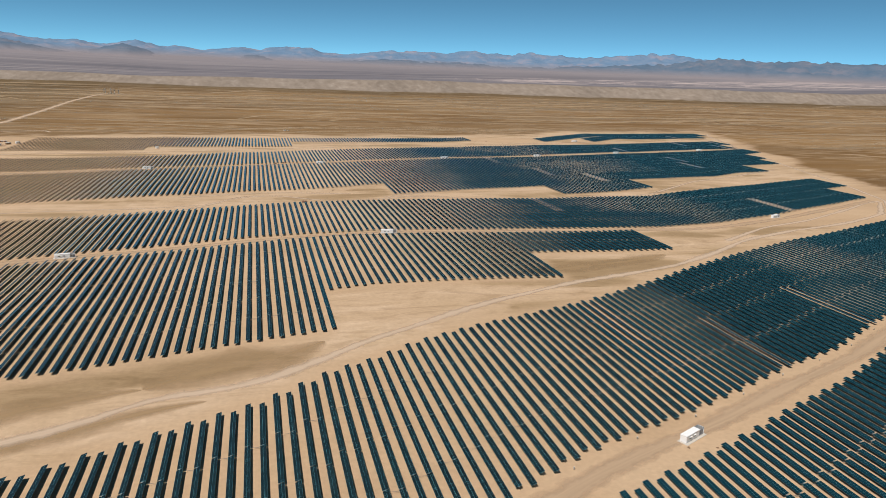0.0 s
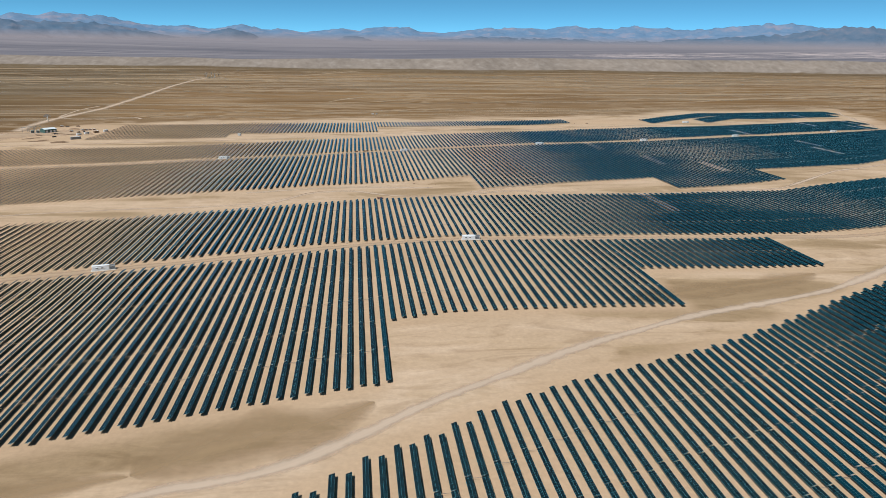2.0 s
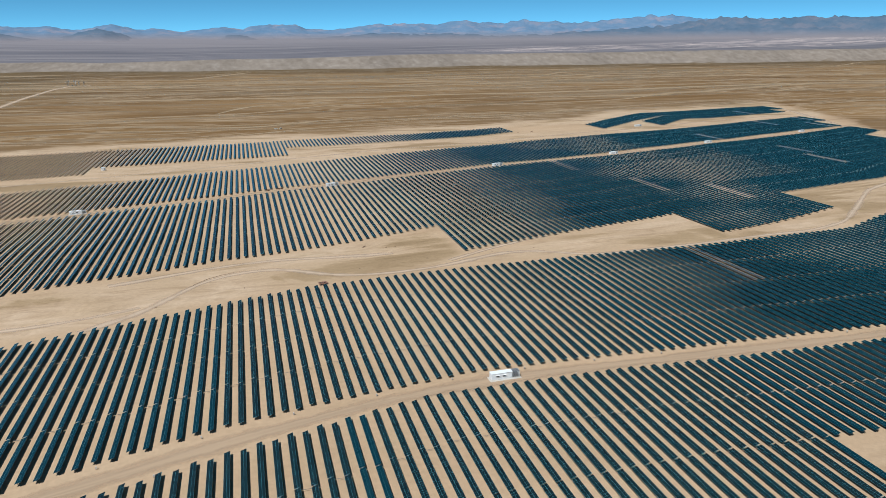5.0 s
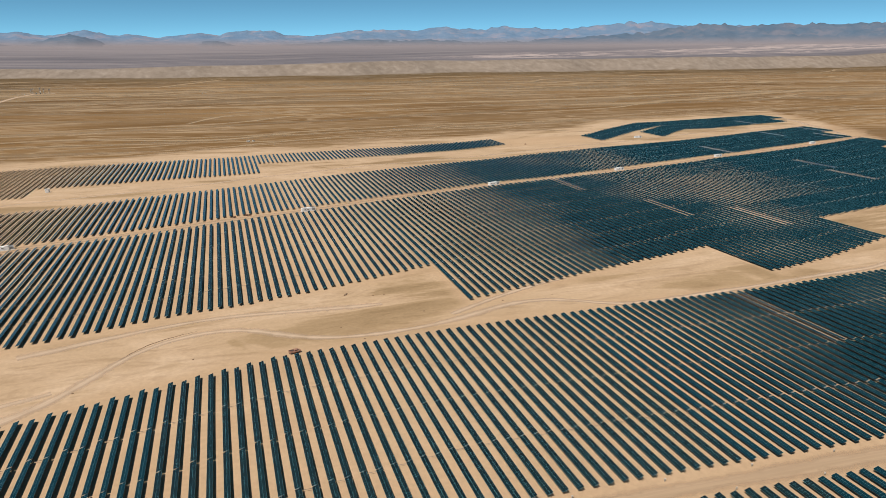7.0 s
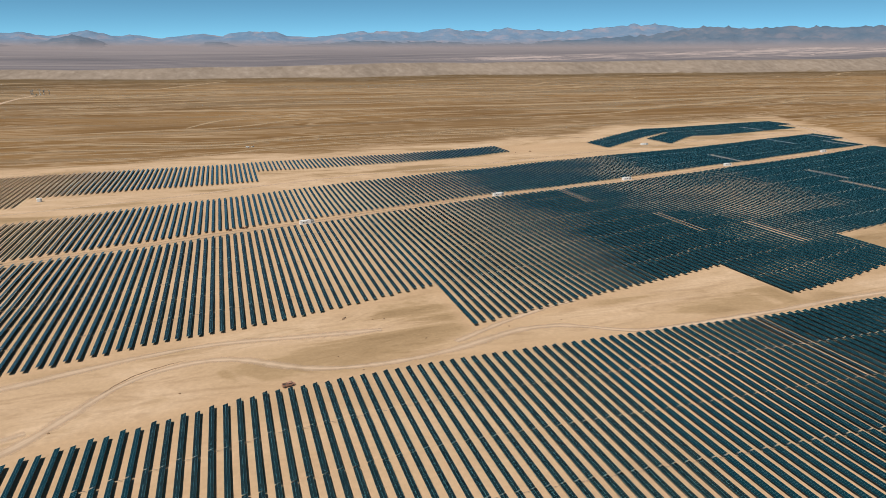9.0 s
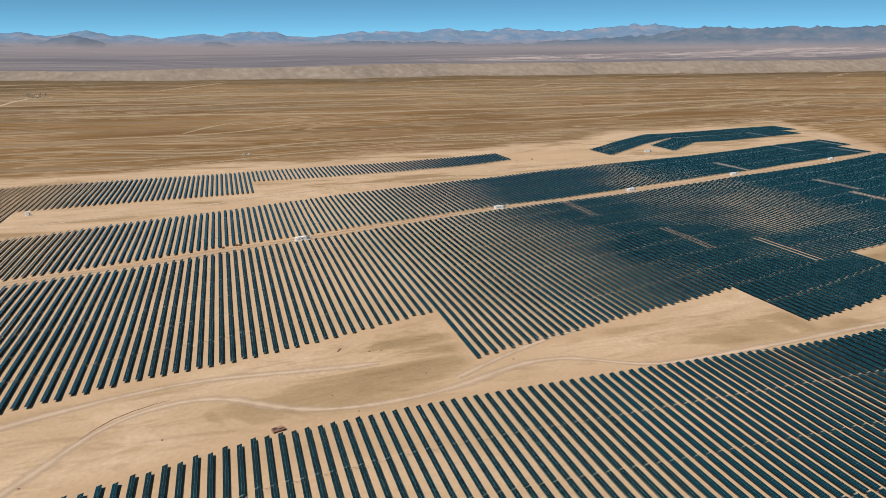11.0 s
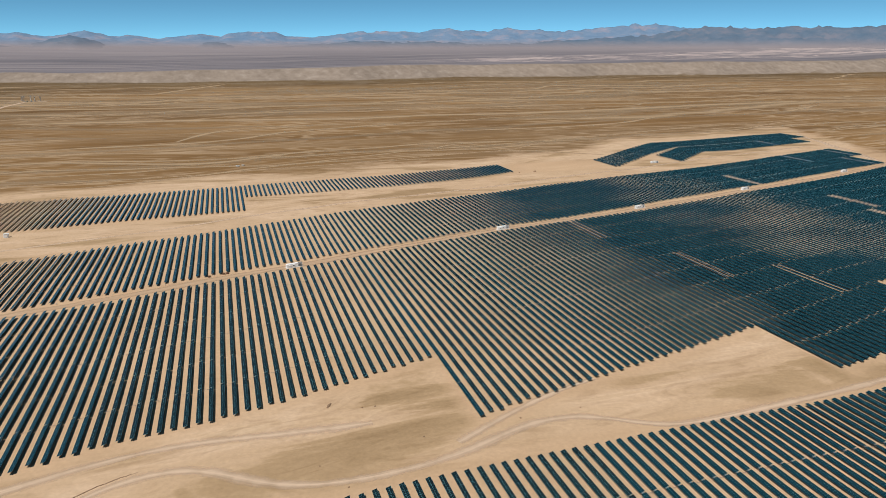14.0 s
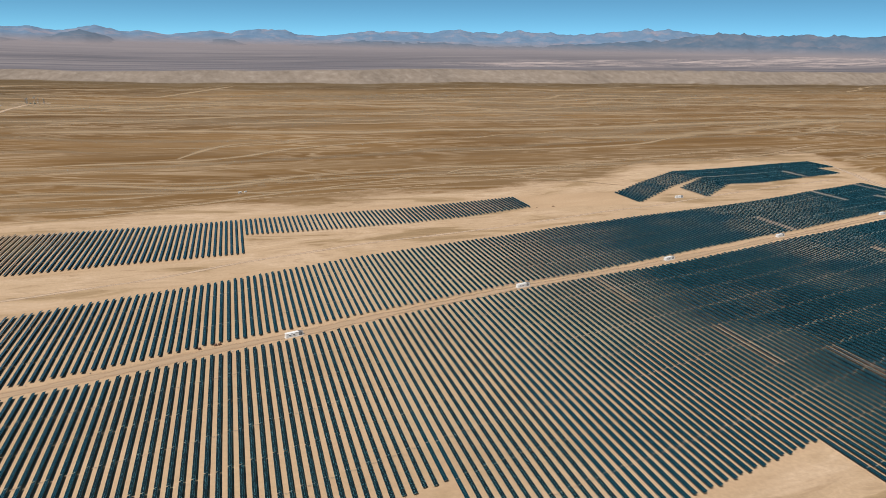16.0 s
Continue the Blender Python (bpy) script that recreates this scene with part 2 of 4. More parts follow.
M_CRUST = track_material("crusted_ground", (0.345, 0.233, 0.125), 0.96, 0.10, (0.38, 0.78), 0.75)
M_FAR, M_GLASS = panel_material(), glass_material()
M_JOINT = plain("anodised_frame", GRID, 0.45)
M_DRIVE = plain("pale_drive_housing", (0.24, 0.25, 0.245), 0.5)
M_POST = plain("weathered_steel_post", (0.15, 0.145, 0.135), 0.6, 0.2)
M_BACK = plain("back_sheet", (0.06, 0.055, 0.05), 0.7)
M_STEEL = plain("galvanised_steel", (0.45, 0.45, 0.44), 0.45, 0.7)
M_WHITE = plain("white_paint", (0.80, 0.80, 0.78), 0.5, vary=0.1, scale=1.2)
M_CONCRETE = plain("concrete", (0.50, 0.46, 0.40), 0.9)
M_DARK = plain("dark_louvre", (0.035, 0.035, 0.04), 0.6)
M_GREY = plain("grey_metal", (0.28, 0.29, 0.30), 0.5, 0.4)
M_TEAL = plain("teal_cladding", (0.07, 0.14, 0.125), 0.6)
M_ROOF = plain("pale_roof_sheet", (0.72, 0.76, 0.74), 0.4)
M_RUST = plain("rusted_scrap", (0.20, 0.10, 0.055), 0.9, vary=0.5, scale=6)
M_WOOD = plain("weathered_timber", (0.30, 0.20, 0.12), 0.9, vary=0.4, scale=6)
M_DUSTY = plain("dusty_brown_paint", (0.40, 0.22, 0.15), 0.55, vary=0.45, scale=2.5)
M_SOIL = plain("dug_soil", (0.24, 0.155, 0.09), 0.95, vary=0.35, scale=1.5)


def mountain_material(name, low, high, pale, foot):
    """Bare rock, blue haze mixed into its colours; foot fades to hazed mauve gravel."""
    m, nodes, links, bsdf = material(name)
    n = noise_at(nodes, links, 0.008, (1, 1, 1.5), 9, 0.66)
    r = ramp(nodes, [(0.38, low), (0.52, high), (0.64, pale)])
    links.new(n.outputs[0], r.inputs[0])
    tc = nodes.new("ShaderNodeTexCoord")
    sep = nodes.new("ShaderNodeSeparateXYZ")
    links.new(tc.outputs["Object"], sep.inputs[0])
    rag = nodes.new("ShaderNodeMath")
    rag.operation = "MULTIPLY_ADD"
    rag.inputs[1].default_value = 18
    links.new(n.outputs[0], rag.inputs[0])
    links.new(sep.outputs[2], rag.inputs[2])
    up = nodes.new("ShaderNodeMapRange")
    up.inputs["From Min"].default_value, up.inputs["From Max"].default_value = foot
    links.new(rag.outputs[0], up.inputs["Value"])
    links.new(mixed(nodes, links, up.outputs[0], FAN_HAZED, r.outputs[0]), bsdf.inputs["Base Color"])
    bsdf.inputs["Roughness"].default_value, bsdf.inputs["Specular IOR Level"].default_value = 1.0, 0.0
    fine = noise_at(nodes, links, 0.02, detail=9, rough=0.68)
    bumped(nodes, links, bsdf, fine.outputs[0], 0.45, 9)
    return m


# distance haze is put into both rock colours as blue
M_PEAK = mountain_material("hazed_blue_rock", (0.115, 0.187, 0.28), (0.14, 0.205, 0.292), (0.225, 0.228, 0.28), (104, 150))
M_HILL = mountain_material("hazed_hill_rock", (0.085, 0.13, 0.185), (0.108, 0.145, 0.195), (0.15, 0.165, 0.205), (96, 138))


# ---- mesh helpers ----
def mesh_object(name, verts, faces, mats, parent=None, slots=None, uvs=None, label=""):
    me = bpy.data.meshes.new(name)
    me.from_pydata([tuple(map(float, v)) for v in verts], [], [tuple(map(int, f)) for f in faces])
    for m in mats:
        me.materials.append(m)
    if slots is not None:
        me.polygons.foreach_set("material_index", np.asarray(slots, dtype=np.int32))
    if uvs is not None:
        me.uv_layers.new(name="UVMap").data.foreach_set("uv", np.asarray(uvs, dtype=np.float32).ravel())
    me.update()
    ob = new(name, me)
    ob.parent = parent
    if label:
        ob["label"] = label
    return ob


def part(name, bm, mat, parent, label=""):
    me = bpy.data.meshes.new(name)
    bm.to_mesh(me)
    bm.free()
    me.materials.append(mat)
    ob = new(name, me)
    ob.parent = parent
    if label:
        ob["label"] = label
    return ob


def boxes(items, bevel=0.0):
    """A bmesh of boxes (cx, cy, cz, sx, sy, sz), joined."""
    bm = bmesh.new()
    for cx, cy, cz, sx, sy, sz in items:
        bmesh.ops.create_cube(bm, size=1.0, matrix=Matrix.Translation((cx, cy, cz)) @ Matrix.Diagonal((sx, sy, sz, 1)))
    if bevel:
        bmesh.ops.bevel(bm, geom=bm.edges[:], offset=bevel, segments=1, affect="EDGES")
    return bm


def rod(a, b, radius, sides=6):
    """A bmesh of a round bar from a to b."""
    a, b = Vector(a), Vector(b)
    bm = bmesh.new()
    m = Matrix.Translation((a + b) / 2) @ (b - a).to_track_quat("Z", "Y").to_matrix().to_4x4()
    bmesh.ops.create_cone(bm, cap_ends=True, segments=sides, radius1=radius, radius2=radius, depth=(b - a).length, matrix=m)
    return bm


def thing(name, label, category, m, group=""):
    ob = new(name)
    ob.empty_display_size = 0.3
    ob.matrix_world = m
    return tagged(ob, label, category, group)


# ---- land ----
def smooth(a, b, v):
    s = np.clip((np.asarray(v, float) - a) / (b - a), 0, 1)
    return s * s * (3 - 2 * s)


def polyline(points):
    xs, ys = zip(*points)
    return lambda x: np.interp(x, xs, ys)


SCARP_LINE = polyline([(-1835, 2010), (-1186, 2150), (-400, 2170), (0, 2075), (350, 2085), (650, 2165), (1220, 2150), (2040, 2110)])


def SCARP(x):
    """Where the plain ends at the foot of a scarp."""
    return SCARP_LINE(x) + 26 * np.sin(np.asarray(x) / 90) + 15 * np.sin(np.asarray(x) / 37 + 1)


def land(x, y):
    """The height of the ground."""
    x, y = np.asarray(x, float), np.asarray(y, float)
    h = 0.20 * np.sin(x / 23 + 0.8 * np.sin(y / 61)) * np.sin(y / 37 + 1.1) + 0.12 * np.sin(x / 11.5 + y / 17) * np.cos(y / 14.5 - x / 29)
    h = h * smooth(-232, -200, x) * smooth(576, 540, x) * smooth(776, 730, y) * smooth(-56, -20, y)
    rise = smooth(2600, 4500, np.hypot(x - 60, y - 250))
    return h + 102 * rise + (np.interp(x, [-1200, -400, 200, 700, 1500], [21, 22, 27, 35, 37]) + 1.5 * np.sin(x / 210) + 1.2 * np.sin(x / 83 + 2)) * smooth(0, 120, y - SCARP(x)) * (1 - rise)


PITCH, SPAN = 2.42, 30.5


def ground_axis(a, b, step, low, high, n=90):
    """Even steps from a to b, widening outwards to low and high."""
    g = np.linspace(0, 1, n)[1:] ** 1.7
    return np.r_[(a + (low - a) * g)[::-1], np.arange(a, b + 0.1, step), b + (high - b) * g]


FARM_TOP = polyline([(-260, 500), (-206, 510), (-140, 600), (-57, 616), (80, 634), (221, 660), (293, 672), (383, 735), (480, 742), (560, 760)])
FARM_RIGHT = polyline([(-100, 330), (278, 352), (304, 372), (353, 393), (463, 436), (583, 484), (722, 548), (760, 560)])


def build_ground():
    xs, ys = ground_axis(-240, 580, 4, -4600, 4700), ground_axis(-60, 780, 4, -4450, 4950)
    ys = np.unique(np.r_[ys, np.arange(1960, 2400, 12.0)])
    gx, gy = np.meshgrid(xs, ys)
    r = np.hypot(gx - 60, gy - 250)
    shrink = np.minimum(1, 4690 / np.maximum(r, 1))
    gx, gy = 60 + (gx - 60) * shrink, 250 + (gy - 250) * shrink
    gz = land(gx, gy)
    n, m = gx.shape
    idx = np.arange(n * m).reshape(n, m)
    faces = np.stack([idx[:-1, :-1], idx[:-1, 1:], idx[1:, 1:], idx[1:, :-1]], -1).reshape(-1, 4)
    me = bpy.data.meshes.new("ground")
    me.from_pydata(np.stack([gx, gy, gz], -1).reshape(-1, 3).tolist(), [], faces.tolist())
    me.materials.append(M_GROUND)
    wob = 7 * np.sin(gx / 19 + gy / 43) + 5 * np.sin(gy / 13 - gx / 31)
    graded = smooth(-222, -204, gx + wob * 0.5) * smooth(54, -12, gy - FARM_TOP(gx) + wob) * smooth(40, -8, gx - FARM_RIGHT(gy) + wob * 0.6)
    # the plain ends at a scarp; beyond it a far plain with salt flats, then the fans of the mountains
    past = gy - SCARP(gx)
    bluff = smooth(-4, 14, past)
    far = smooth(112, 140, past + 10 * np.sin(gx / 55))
    salt = np.maximum(smooth(350, 1100, gx), 0.45) * smooth(330, 480, past + 60 * np.sin(gx / 300)) * smooth(1250, 900, past)
    salt = np.maximum(salt, 0.75 * smooth(-900, -1300, gx) * smooth(-10, 4, past) * smooth(40, 20, past))
    col = np.stack([graded, bluff, far, salt], -1).astype(np.float32)
    me.attributes.new("zone", "FLOAT_COLOR", "POINT").data.foreach_set("color", col.ravel())
    # share of the hazed mauve colour, growing with distance
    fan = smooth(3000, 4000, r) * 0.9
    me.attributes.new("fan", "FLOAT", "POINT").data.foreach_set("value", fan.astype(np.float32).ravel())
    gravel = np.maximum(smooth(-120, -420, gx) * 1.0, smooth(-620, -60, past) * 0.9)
    low_mid = TOP_A(gx) - np.select([gx < 48, gx < 121, gx < 178], [91.5, 61.2, 30.6], -7)
    low_broad = np.select([gx < 96, gx < 186, gx < 249, gx < 384], [np.interp(gx, [-200, -112, 3.7, 94], [293, 305, 338, 364]), np.interp(gx, [96, 184], [333, 357.6]),
                                                                  np.interp(gx, [186, 247], [329.5, 347]), np.interp(gx, [250, 382], [377, 416])], 450)
    low_strip = np.interp(gx, [-131, -46, -44, 57, 58, 221, 294, 386, 534], [503, 517, 538, 551, 584, 614, 612, 683, 706])
    wash = np.maximum.reduce([smooth(2, 7, gy - hi) * smooth(-1, -6, gy - lo) for hi, lo in ((HIGH_N(gx), low_mid), (HIGH_A(gx), low_broad), (HIGH_FB(gx), low_strip))])
    wash = np.maximum(wash, smooth(0, 8, gy - np.interp(gx, [-133, 0, 221, 294, 383, 534], [594, 608, 643, 643, 712, 736])))
    me.attributes.new("wash", "FLOAT", "POINT").data.foreach_set("value", wash.astype(np.float32).ravel())
    me.attributes.new("gravel", "FLOAT", "POINT").data.foreach_set("value", gravel.astype(np.float32).ravel())
    me.polygons.foreach_set("use_smooth", np.ones(len(me.polygons), dtype=bool))
    me.update()
    return tagged(new("ground", me), "tan desert sand with pale wind streaks and gravel", "ground", kind="structure")


def mountain_ring(name, mat, label, skyline, near, ridge, far, seed, rough, concave, soft):
    """A range all round with long fans at its foot: skyline holds azimuths in degrees to the left of +y, and heights."""
    az = np.arange(0, 360, 0.25)
    a, h = np.array(sorted(skyline)).T
    top = np.interp((az + 180) % 360 - 180, a, h)
    k = np.hanning(2 * soft + 1)
    top = np.convolve(np.r_[top[-soft:], top, top[:soft]], k / k.sum(), "valid")
    rads = np.r_[near + (ridge - near) * np.linspace(0, 1, 24) ** 0.8, np.linspace(ridge, far, 4)[1:]]
    base = 102 * smooth(2600, 4500, rads)
    crest = 102 * float(smooth(2600, 4500, ridge))
    verts = []
    for rad, ground_z in zip(rads, base):
        f = (rad - near) / (ridge - near)
        shape = f ** concave if f <= 1 else 1 - 0.5 * (rad - ridge) / (far - ridge)
        for d, t in zip(az, top):
            r = math.radians(d)
            p = Vector((math.cos(r) * 30, math.sin(r) * 30, f * 3.0 + seed))
            n = noise.fractal(p * 0.9, 0.7, 2.1, 7) * 0.55 + noise.fractal(p * 4.0, 0.7, 2.1, 5) * 0.40
            z = ground_z + (72 + t - crest) * shape * (1 + rough * n * (2.2 - 1.5 * shape)) + rough * 26 * n * shape - 5 * (1 - min(1, 4 * f))
            verts.append((60 - math.sin(r) * rad, 250 + math.cos(r) * rad, z))
    n = len(az)
    faces = [(i * n + j, i * n + (j + 1) % n, (i + 1) * n + (j + 1) % n, (i + 1) * n + j) for i in range(len(rads) - 1) for j in range(n)]
    ob = mesh_object(name, verts, faces, [mat])
    ob.data.polygons.foreach_set("use_smooth", np.ones(len(faces), dtype=bool))
    return tagged(ob, label, "mountains", kind="structure")


PEAKS = [(-180, 120), (-75, 115), (-47.6, 120), (-44.8, 122), (-42.8, 126), (-41.2, 120), (-40.1, 128), (-38.6, 131), (-36.7, 127), (-35.1, 137), (-34.5, 153), (-33.5, 169), (-32.7, 152), (-32, 165), (-31.4, 156), (-29.4, 144), (-27.7, 126), (-26, 121), (-24.7, 131), (-23.6, 125), (-22.1, 138), (-20.3, 127), (-18.8, 132), (-17.7, 150), (-16.4, 134), (-15.4, 111), (-14, 126), (-11.1, 122), (-10, 110), (-7, 86), (-5.2, 89), (-4.3, 109), (-3.2, 114), (-0.8, 108), (-0.2, 92), (1.2, 104), (2.3, 94), (4.2, 71), (6.2, 95), (7, 83), (8.8, 114), (10.8, 90), (11.7, 82), (13.1, 107), (14.1, 96), (16, 104), (18.9, 144), (21.1, 149), (22.2, 156), (23.3, 132), (24.7, 143), (25.3, 125), (27.5, 118), (29.2, 122), (29.8, 121), (31.7, 139), (33.8, 167), (35.2, 172), (36, 154), (38.3, 140), (38.7, 144), (40.3, 165), (41.4, 163), (43.5, 180), (45.6, 188), (60, 180), (100, 150), (179, 120)]
HILLS = [(-180, 60), (-60, 120), (-48, 138), (-40, 138), (-36.5, 138), (-35, 126), (-33, 104), (-30, 96), (-27.5, 88), (-24.5, 74), (-20, 70), (-15, 84), (-13, 76), (-11, 88), (-8, 70), (-5, 62),
         (-2.5, 36), (0.3, 88), (2.6, 40), (5, 22), (7.6, 58), (8.8, 92), (9.9, 112), (11.2, 86), (12.8, 56), (14.4, 60), (16, 84), (18, 108), (19.8, 128), (21.4, 116), (23, 110), (26, 120), (30, 118), (36, 120), (40.5, 118), (42.5, 146), (44, 144), (46, 158), (50, 160), (80, 120), (179, 60)]
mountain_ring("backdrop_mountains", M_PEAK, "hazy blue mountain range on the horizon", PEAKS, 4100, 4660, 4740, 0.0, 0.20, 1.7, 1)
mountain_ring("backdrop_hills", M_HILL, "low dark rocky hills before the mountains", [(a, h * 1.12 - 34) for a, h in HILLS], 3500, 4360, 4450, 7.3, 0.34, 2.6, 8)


# ---- roads and tracks ----
def ribbon(name, points, width, mat, label, lift=0.02, step=3.0, taper=0.0):
    """A strip of driven sand that follows the ground along a smooth line."""
    p = np.array(points, float)
    d = np.r_[0, np.cumsum(np.hypot(*np.diff(p, axis=0).T))]
    s = np.arange(0, d[-1], step)
    x, y = np.interp(s, d, p[:, 0]), np.interp(s, d, p[:, 1])
    k = np.ones(7) / 7
    for _ in range(2):
        x, y = (np.convolve(np.pad(v, 3, mode="edge"), k, "valid") for v in (x, y))
    tx, ty = np.gradient(x), np.gradient(y)
    ln = np.hypot(tx, ty)
    nx, ny = -ty / ln, tx / ln
    cross = np.linspace(-0.5, 0.5, 5)
    verts, uv = [], []
    for i in range(len(s)):
        w = width * (1 + 0.18 * math.sin(s[i] / 9) + 0.1 * math.sin(s[i] / 3.7))
        if taper:
            w *= max(0.03, min(1, s[i] / taper, (s[-1] - s[i]) / taper) ** 0.6)
        for c in cross:
            px, py = x[i] + nx[i] * c * w, y[i] + ny[i] * c * w
            verts.append((px, py, float(land(px, py)) + lift))
            uv.append((s[i], c + 0.5))
    faces = [(i * 5 + j, i * 5 + j + 1, i * 5 + j + 6, i * 5 + j + 5) for i in range(len(s) - 1) for j in range(4)]
    ob = mesh_object(name, verts, faces, [mat], uvs=[uv[v] for f in faces for v in f])
    return tagged(ob, label, "dirt road", kind="structure")


TOP_A = polyline([(-160, 184), (-88, 204.6), (-58, 212.7), (-30, 220), (2.4, 229.4), (27, 236.2), (46, 241.3), (62, 245.6), (101, 246.2), (124, 244.7), (147, 243.3), (180, 242.6)])
LOW_A = polyline([(-180, 186), (-94, 210.3), (-63, 218.8), (-34, 227), (0, 237.4), (20, 243.2), (46, 248.8), (72, 252.9), (103, 252.3), (150, 250), (192, 247.8), (228, 255), (257.6, 266.6), (308.5, 287.7), (361.5, 310.2), (390, 321)])
HIGH_A = polyline([(-200, 252), (-145, 263.6), (-99, 271), (-74, 276.7), (-40, 286), (11.5, 301.6), (47, 312.6), (73, 315.3), (125, 317.2), (180, 318), (230, 321), (255, 332), (305, 351), (383, 379.6)])
TOP_B = polyline([(-200, 372), (-162, 384), (-84, 403), (-13, 425.6), (15, 432.2), (47, 442.6), (86, 454.4), (134, 470), (190, 483.5), (260, 499.7), (326, 518.3), (408, 541.2), (459, 560), (480, 568)])
LOW_FB = polyline([(-200, 388), (-167, 392), (-87, 412), (-15, 432.5), (14, 440.2), (47.5, 451.8), (88, 464.2), (137, 478), (194, 491.1), (269, 513.4), (337, 531.6), (426, 559), (473, 572.4), (500, 580)])
HIGH_FB = polyline([(-200, 452), (-155, 456), (-108, 466), (-29, 487.5), (6.5, 499), (48, 512.6), (99, 532.5), (159, 549), (234, 568.8), (323, 590), (375, 602), (442, 623.7), (491, 639)])
HIGH_N = polyline([(-60, 72), (-7, 96), (5, 101.8), (29, 114.2), (43.8, 126.4), (53.4, 131), (64.4, 138.8), (81, 146.6), (108, 156.8), (118, 161), (136, 170.3), (160, 184.4), (194, 202), (234, 220), (277, 237), (314, 252), (380, 280)])
LOW_N = polyline([(-60, 12), (-7, 36), (29, 54), (53, 71), (77.4, 85.2), (88, 90), (102, 94.8), (120, 102.3), (141, 112), (160, 119), (182, 131), (193, 136.6), (234, 158), (314, 190), (380, 218)])
HIGH_0 = polyline([(40, 58), (80, 74.7), (99, 82), (113, 88), (126, 94), (148, 103.5), (173, 117), (234, 146), (300, 175)])

build_ground()
ribbon("road_1", [(x, (TOP_A(x) + LOW_A(x)) / 2) for x in range(-158, 184, 6)] + [(200, 243), (228, 249), (262, 262), (310, 282), (364, 306)], 5.0, M_ROAD, "pale graded dirt road between panel blocks")
ribbon("road_2", [(x, (TOP_B(x) + LOW_FB(x)) / 2) for x in range(-198, 478, 6)] + [(486, 580)], 6.0, M_ROAD, "pale graded dirt road between panel blocks")
ribbon("road_3", [(x, LOW_N(x) - 5) for x in range(-40, 300, 6)], 5.5, M_ROAD, "pale graded dirt road with wheel ruts")
ribbon("road_4", [(-203, 280), (-204.5, 322), (-205.5, 357), (-204.5, 394), (-201, 456), (-206, 500), (-196, 530), (-190, 545)], 3.0, M_TRACK, "straight perimeter track along the panel field")
ribbon("road_5", [(-30, 99), (-11, 108), (-5.2, 110.6), (1.1, 113.4), (7.3, 119), (12.8, 121.3), (22.8, 122), (30.1, 125.0), (40.5, 132.2), (51.4, 141.3), (66.5, 150.4), (84.2, 161.5), (102.0, 170.3), (119.9, 178.6), (139.7, 184.4), (165.2, 193), (190, 207), (216, 224.4), (250, 238.7), (290, 250.4), (327, 267.4), (360, 300)], 3.8, M_TRACK, "winding pale vehicle track across sand", step=1.5)
ribbon("road_6", [(-8, 296), (4, 304), (12.5, 316.1), (15.6, 321.9), (19.7, 327.2), (25.5, 330.4), (32.3, 332.7), (39.6, 332.2), (45.9, 328.4), (50.9, 323.8), (56.5, 321.2), (63.1, 319.8), (71.9, 319.7), (81.1, 320.3), (91.6, 323.0), (100.8, 327.2), (109.7, 329.3), (117.6, 328.2), (124.5, 323.6), (130, 319.5), (137, 318.5), (146.9, 319), (159.6, 320), (175.3, 320.9), (200.4, 323.1), (216, 323.5), (237, 330), (258, 346), (290, 372), (340, 396), (400, 430)], 3.2, M_SOFT, "winding pale vehicle track along a dry wash", step=1.5)
ribbon("road_7", [(341, 276), (368, 304), (389, 353), (431, 464), (478, 583), (536, 708), (560, 745)], 3.4, M_TRACK, "perimeter track along the edge of the field")
ribbon("road_8", [(-190, 546), (-199, 600), (-200, 644), (-196, 746), (-206, 890), (-227, 1135), (-236, 1330), (-231, 1425)], 11.0, M_SOFT, "long straight desert road to a far substation", lift=0.08, step=5)
ribbon("road_9", [(-206, 262), (-150, 274), (-100, 288), (-40, 303), (-12, 303), (10, 312)], 2.6, M_SOFT, "faint vehicle track in a sand strip")
ribbon("road_10", [(-190, 468), (-130, 484), (-60, 500), (20, 522), (60, 540), (110, 556), (190, 574), (250, 592), (300, 604), (350, 622), (420, 640), (500, 662)], 3.0, M_SOFT, "faint vehicle track beside panel blocks")
ribbon("road_11", [(203, 221), (240, 245), (275, 257.8), (318, 279.6), (345, 296), (368, 304)], 3.0, M_TRACK, "vehicle track crossing open sand")
ribbon("road_12", [(-280, 640), (-140, 648), (20, 662), (150, 688), (260, 712), (330, 768), (460, 800), (640, 840), (900, 900)], 3.0, M_FAINT, "faint desert track beyond the field", step=6)

ribbon("road_13", [(470, 566), (498, 616), (520, 668), (536, 708), (541, 720)], 4.0, M_SOFT, "pale perimeter track winding into the desert")
ribbon("road_14", [(335, 766), (387, 778), (421, 757), (505, 770), (560, 796), (605, 822), (700, 850)], 5.0, M_FAINT, "faint desert track beyond the field", step=5)
ribbon("road_15", [(-133, 637), (-137, 652), (-146, 660), (-159, 655), (-164, 641), (-181, 635), (-203, 651), (-212, 726), (-208, 774)], 4.0, M_SOFT, "looping vehicle track beyond the yard")
ribbon("road_16", [(-9, 328), (3.5, 332.3), (12.1, 335.7), (18.6, 338.1), (25.9, 340.0), (32.0, 341.1), (40.9, 341.1), (48.8, 340.4), (60.5, 339.2), (70.4, 338.2), (81.4, 339.0)], 3.4, M_SOFT, "pale drifted wheel track along the edge of a panel block")
ribbon("road_17", [(85.1, 323.8), (99.9, 332.0), (117.7, 341.0), (132.2, 343.5)], 2.4, M_SOFT, "pale wheel track curving through open sand")

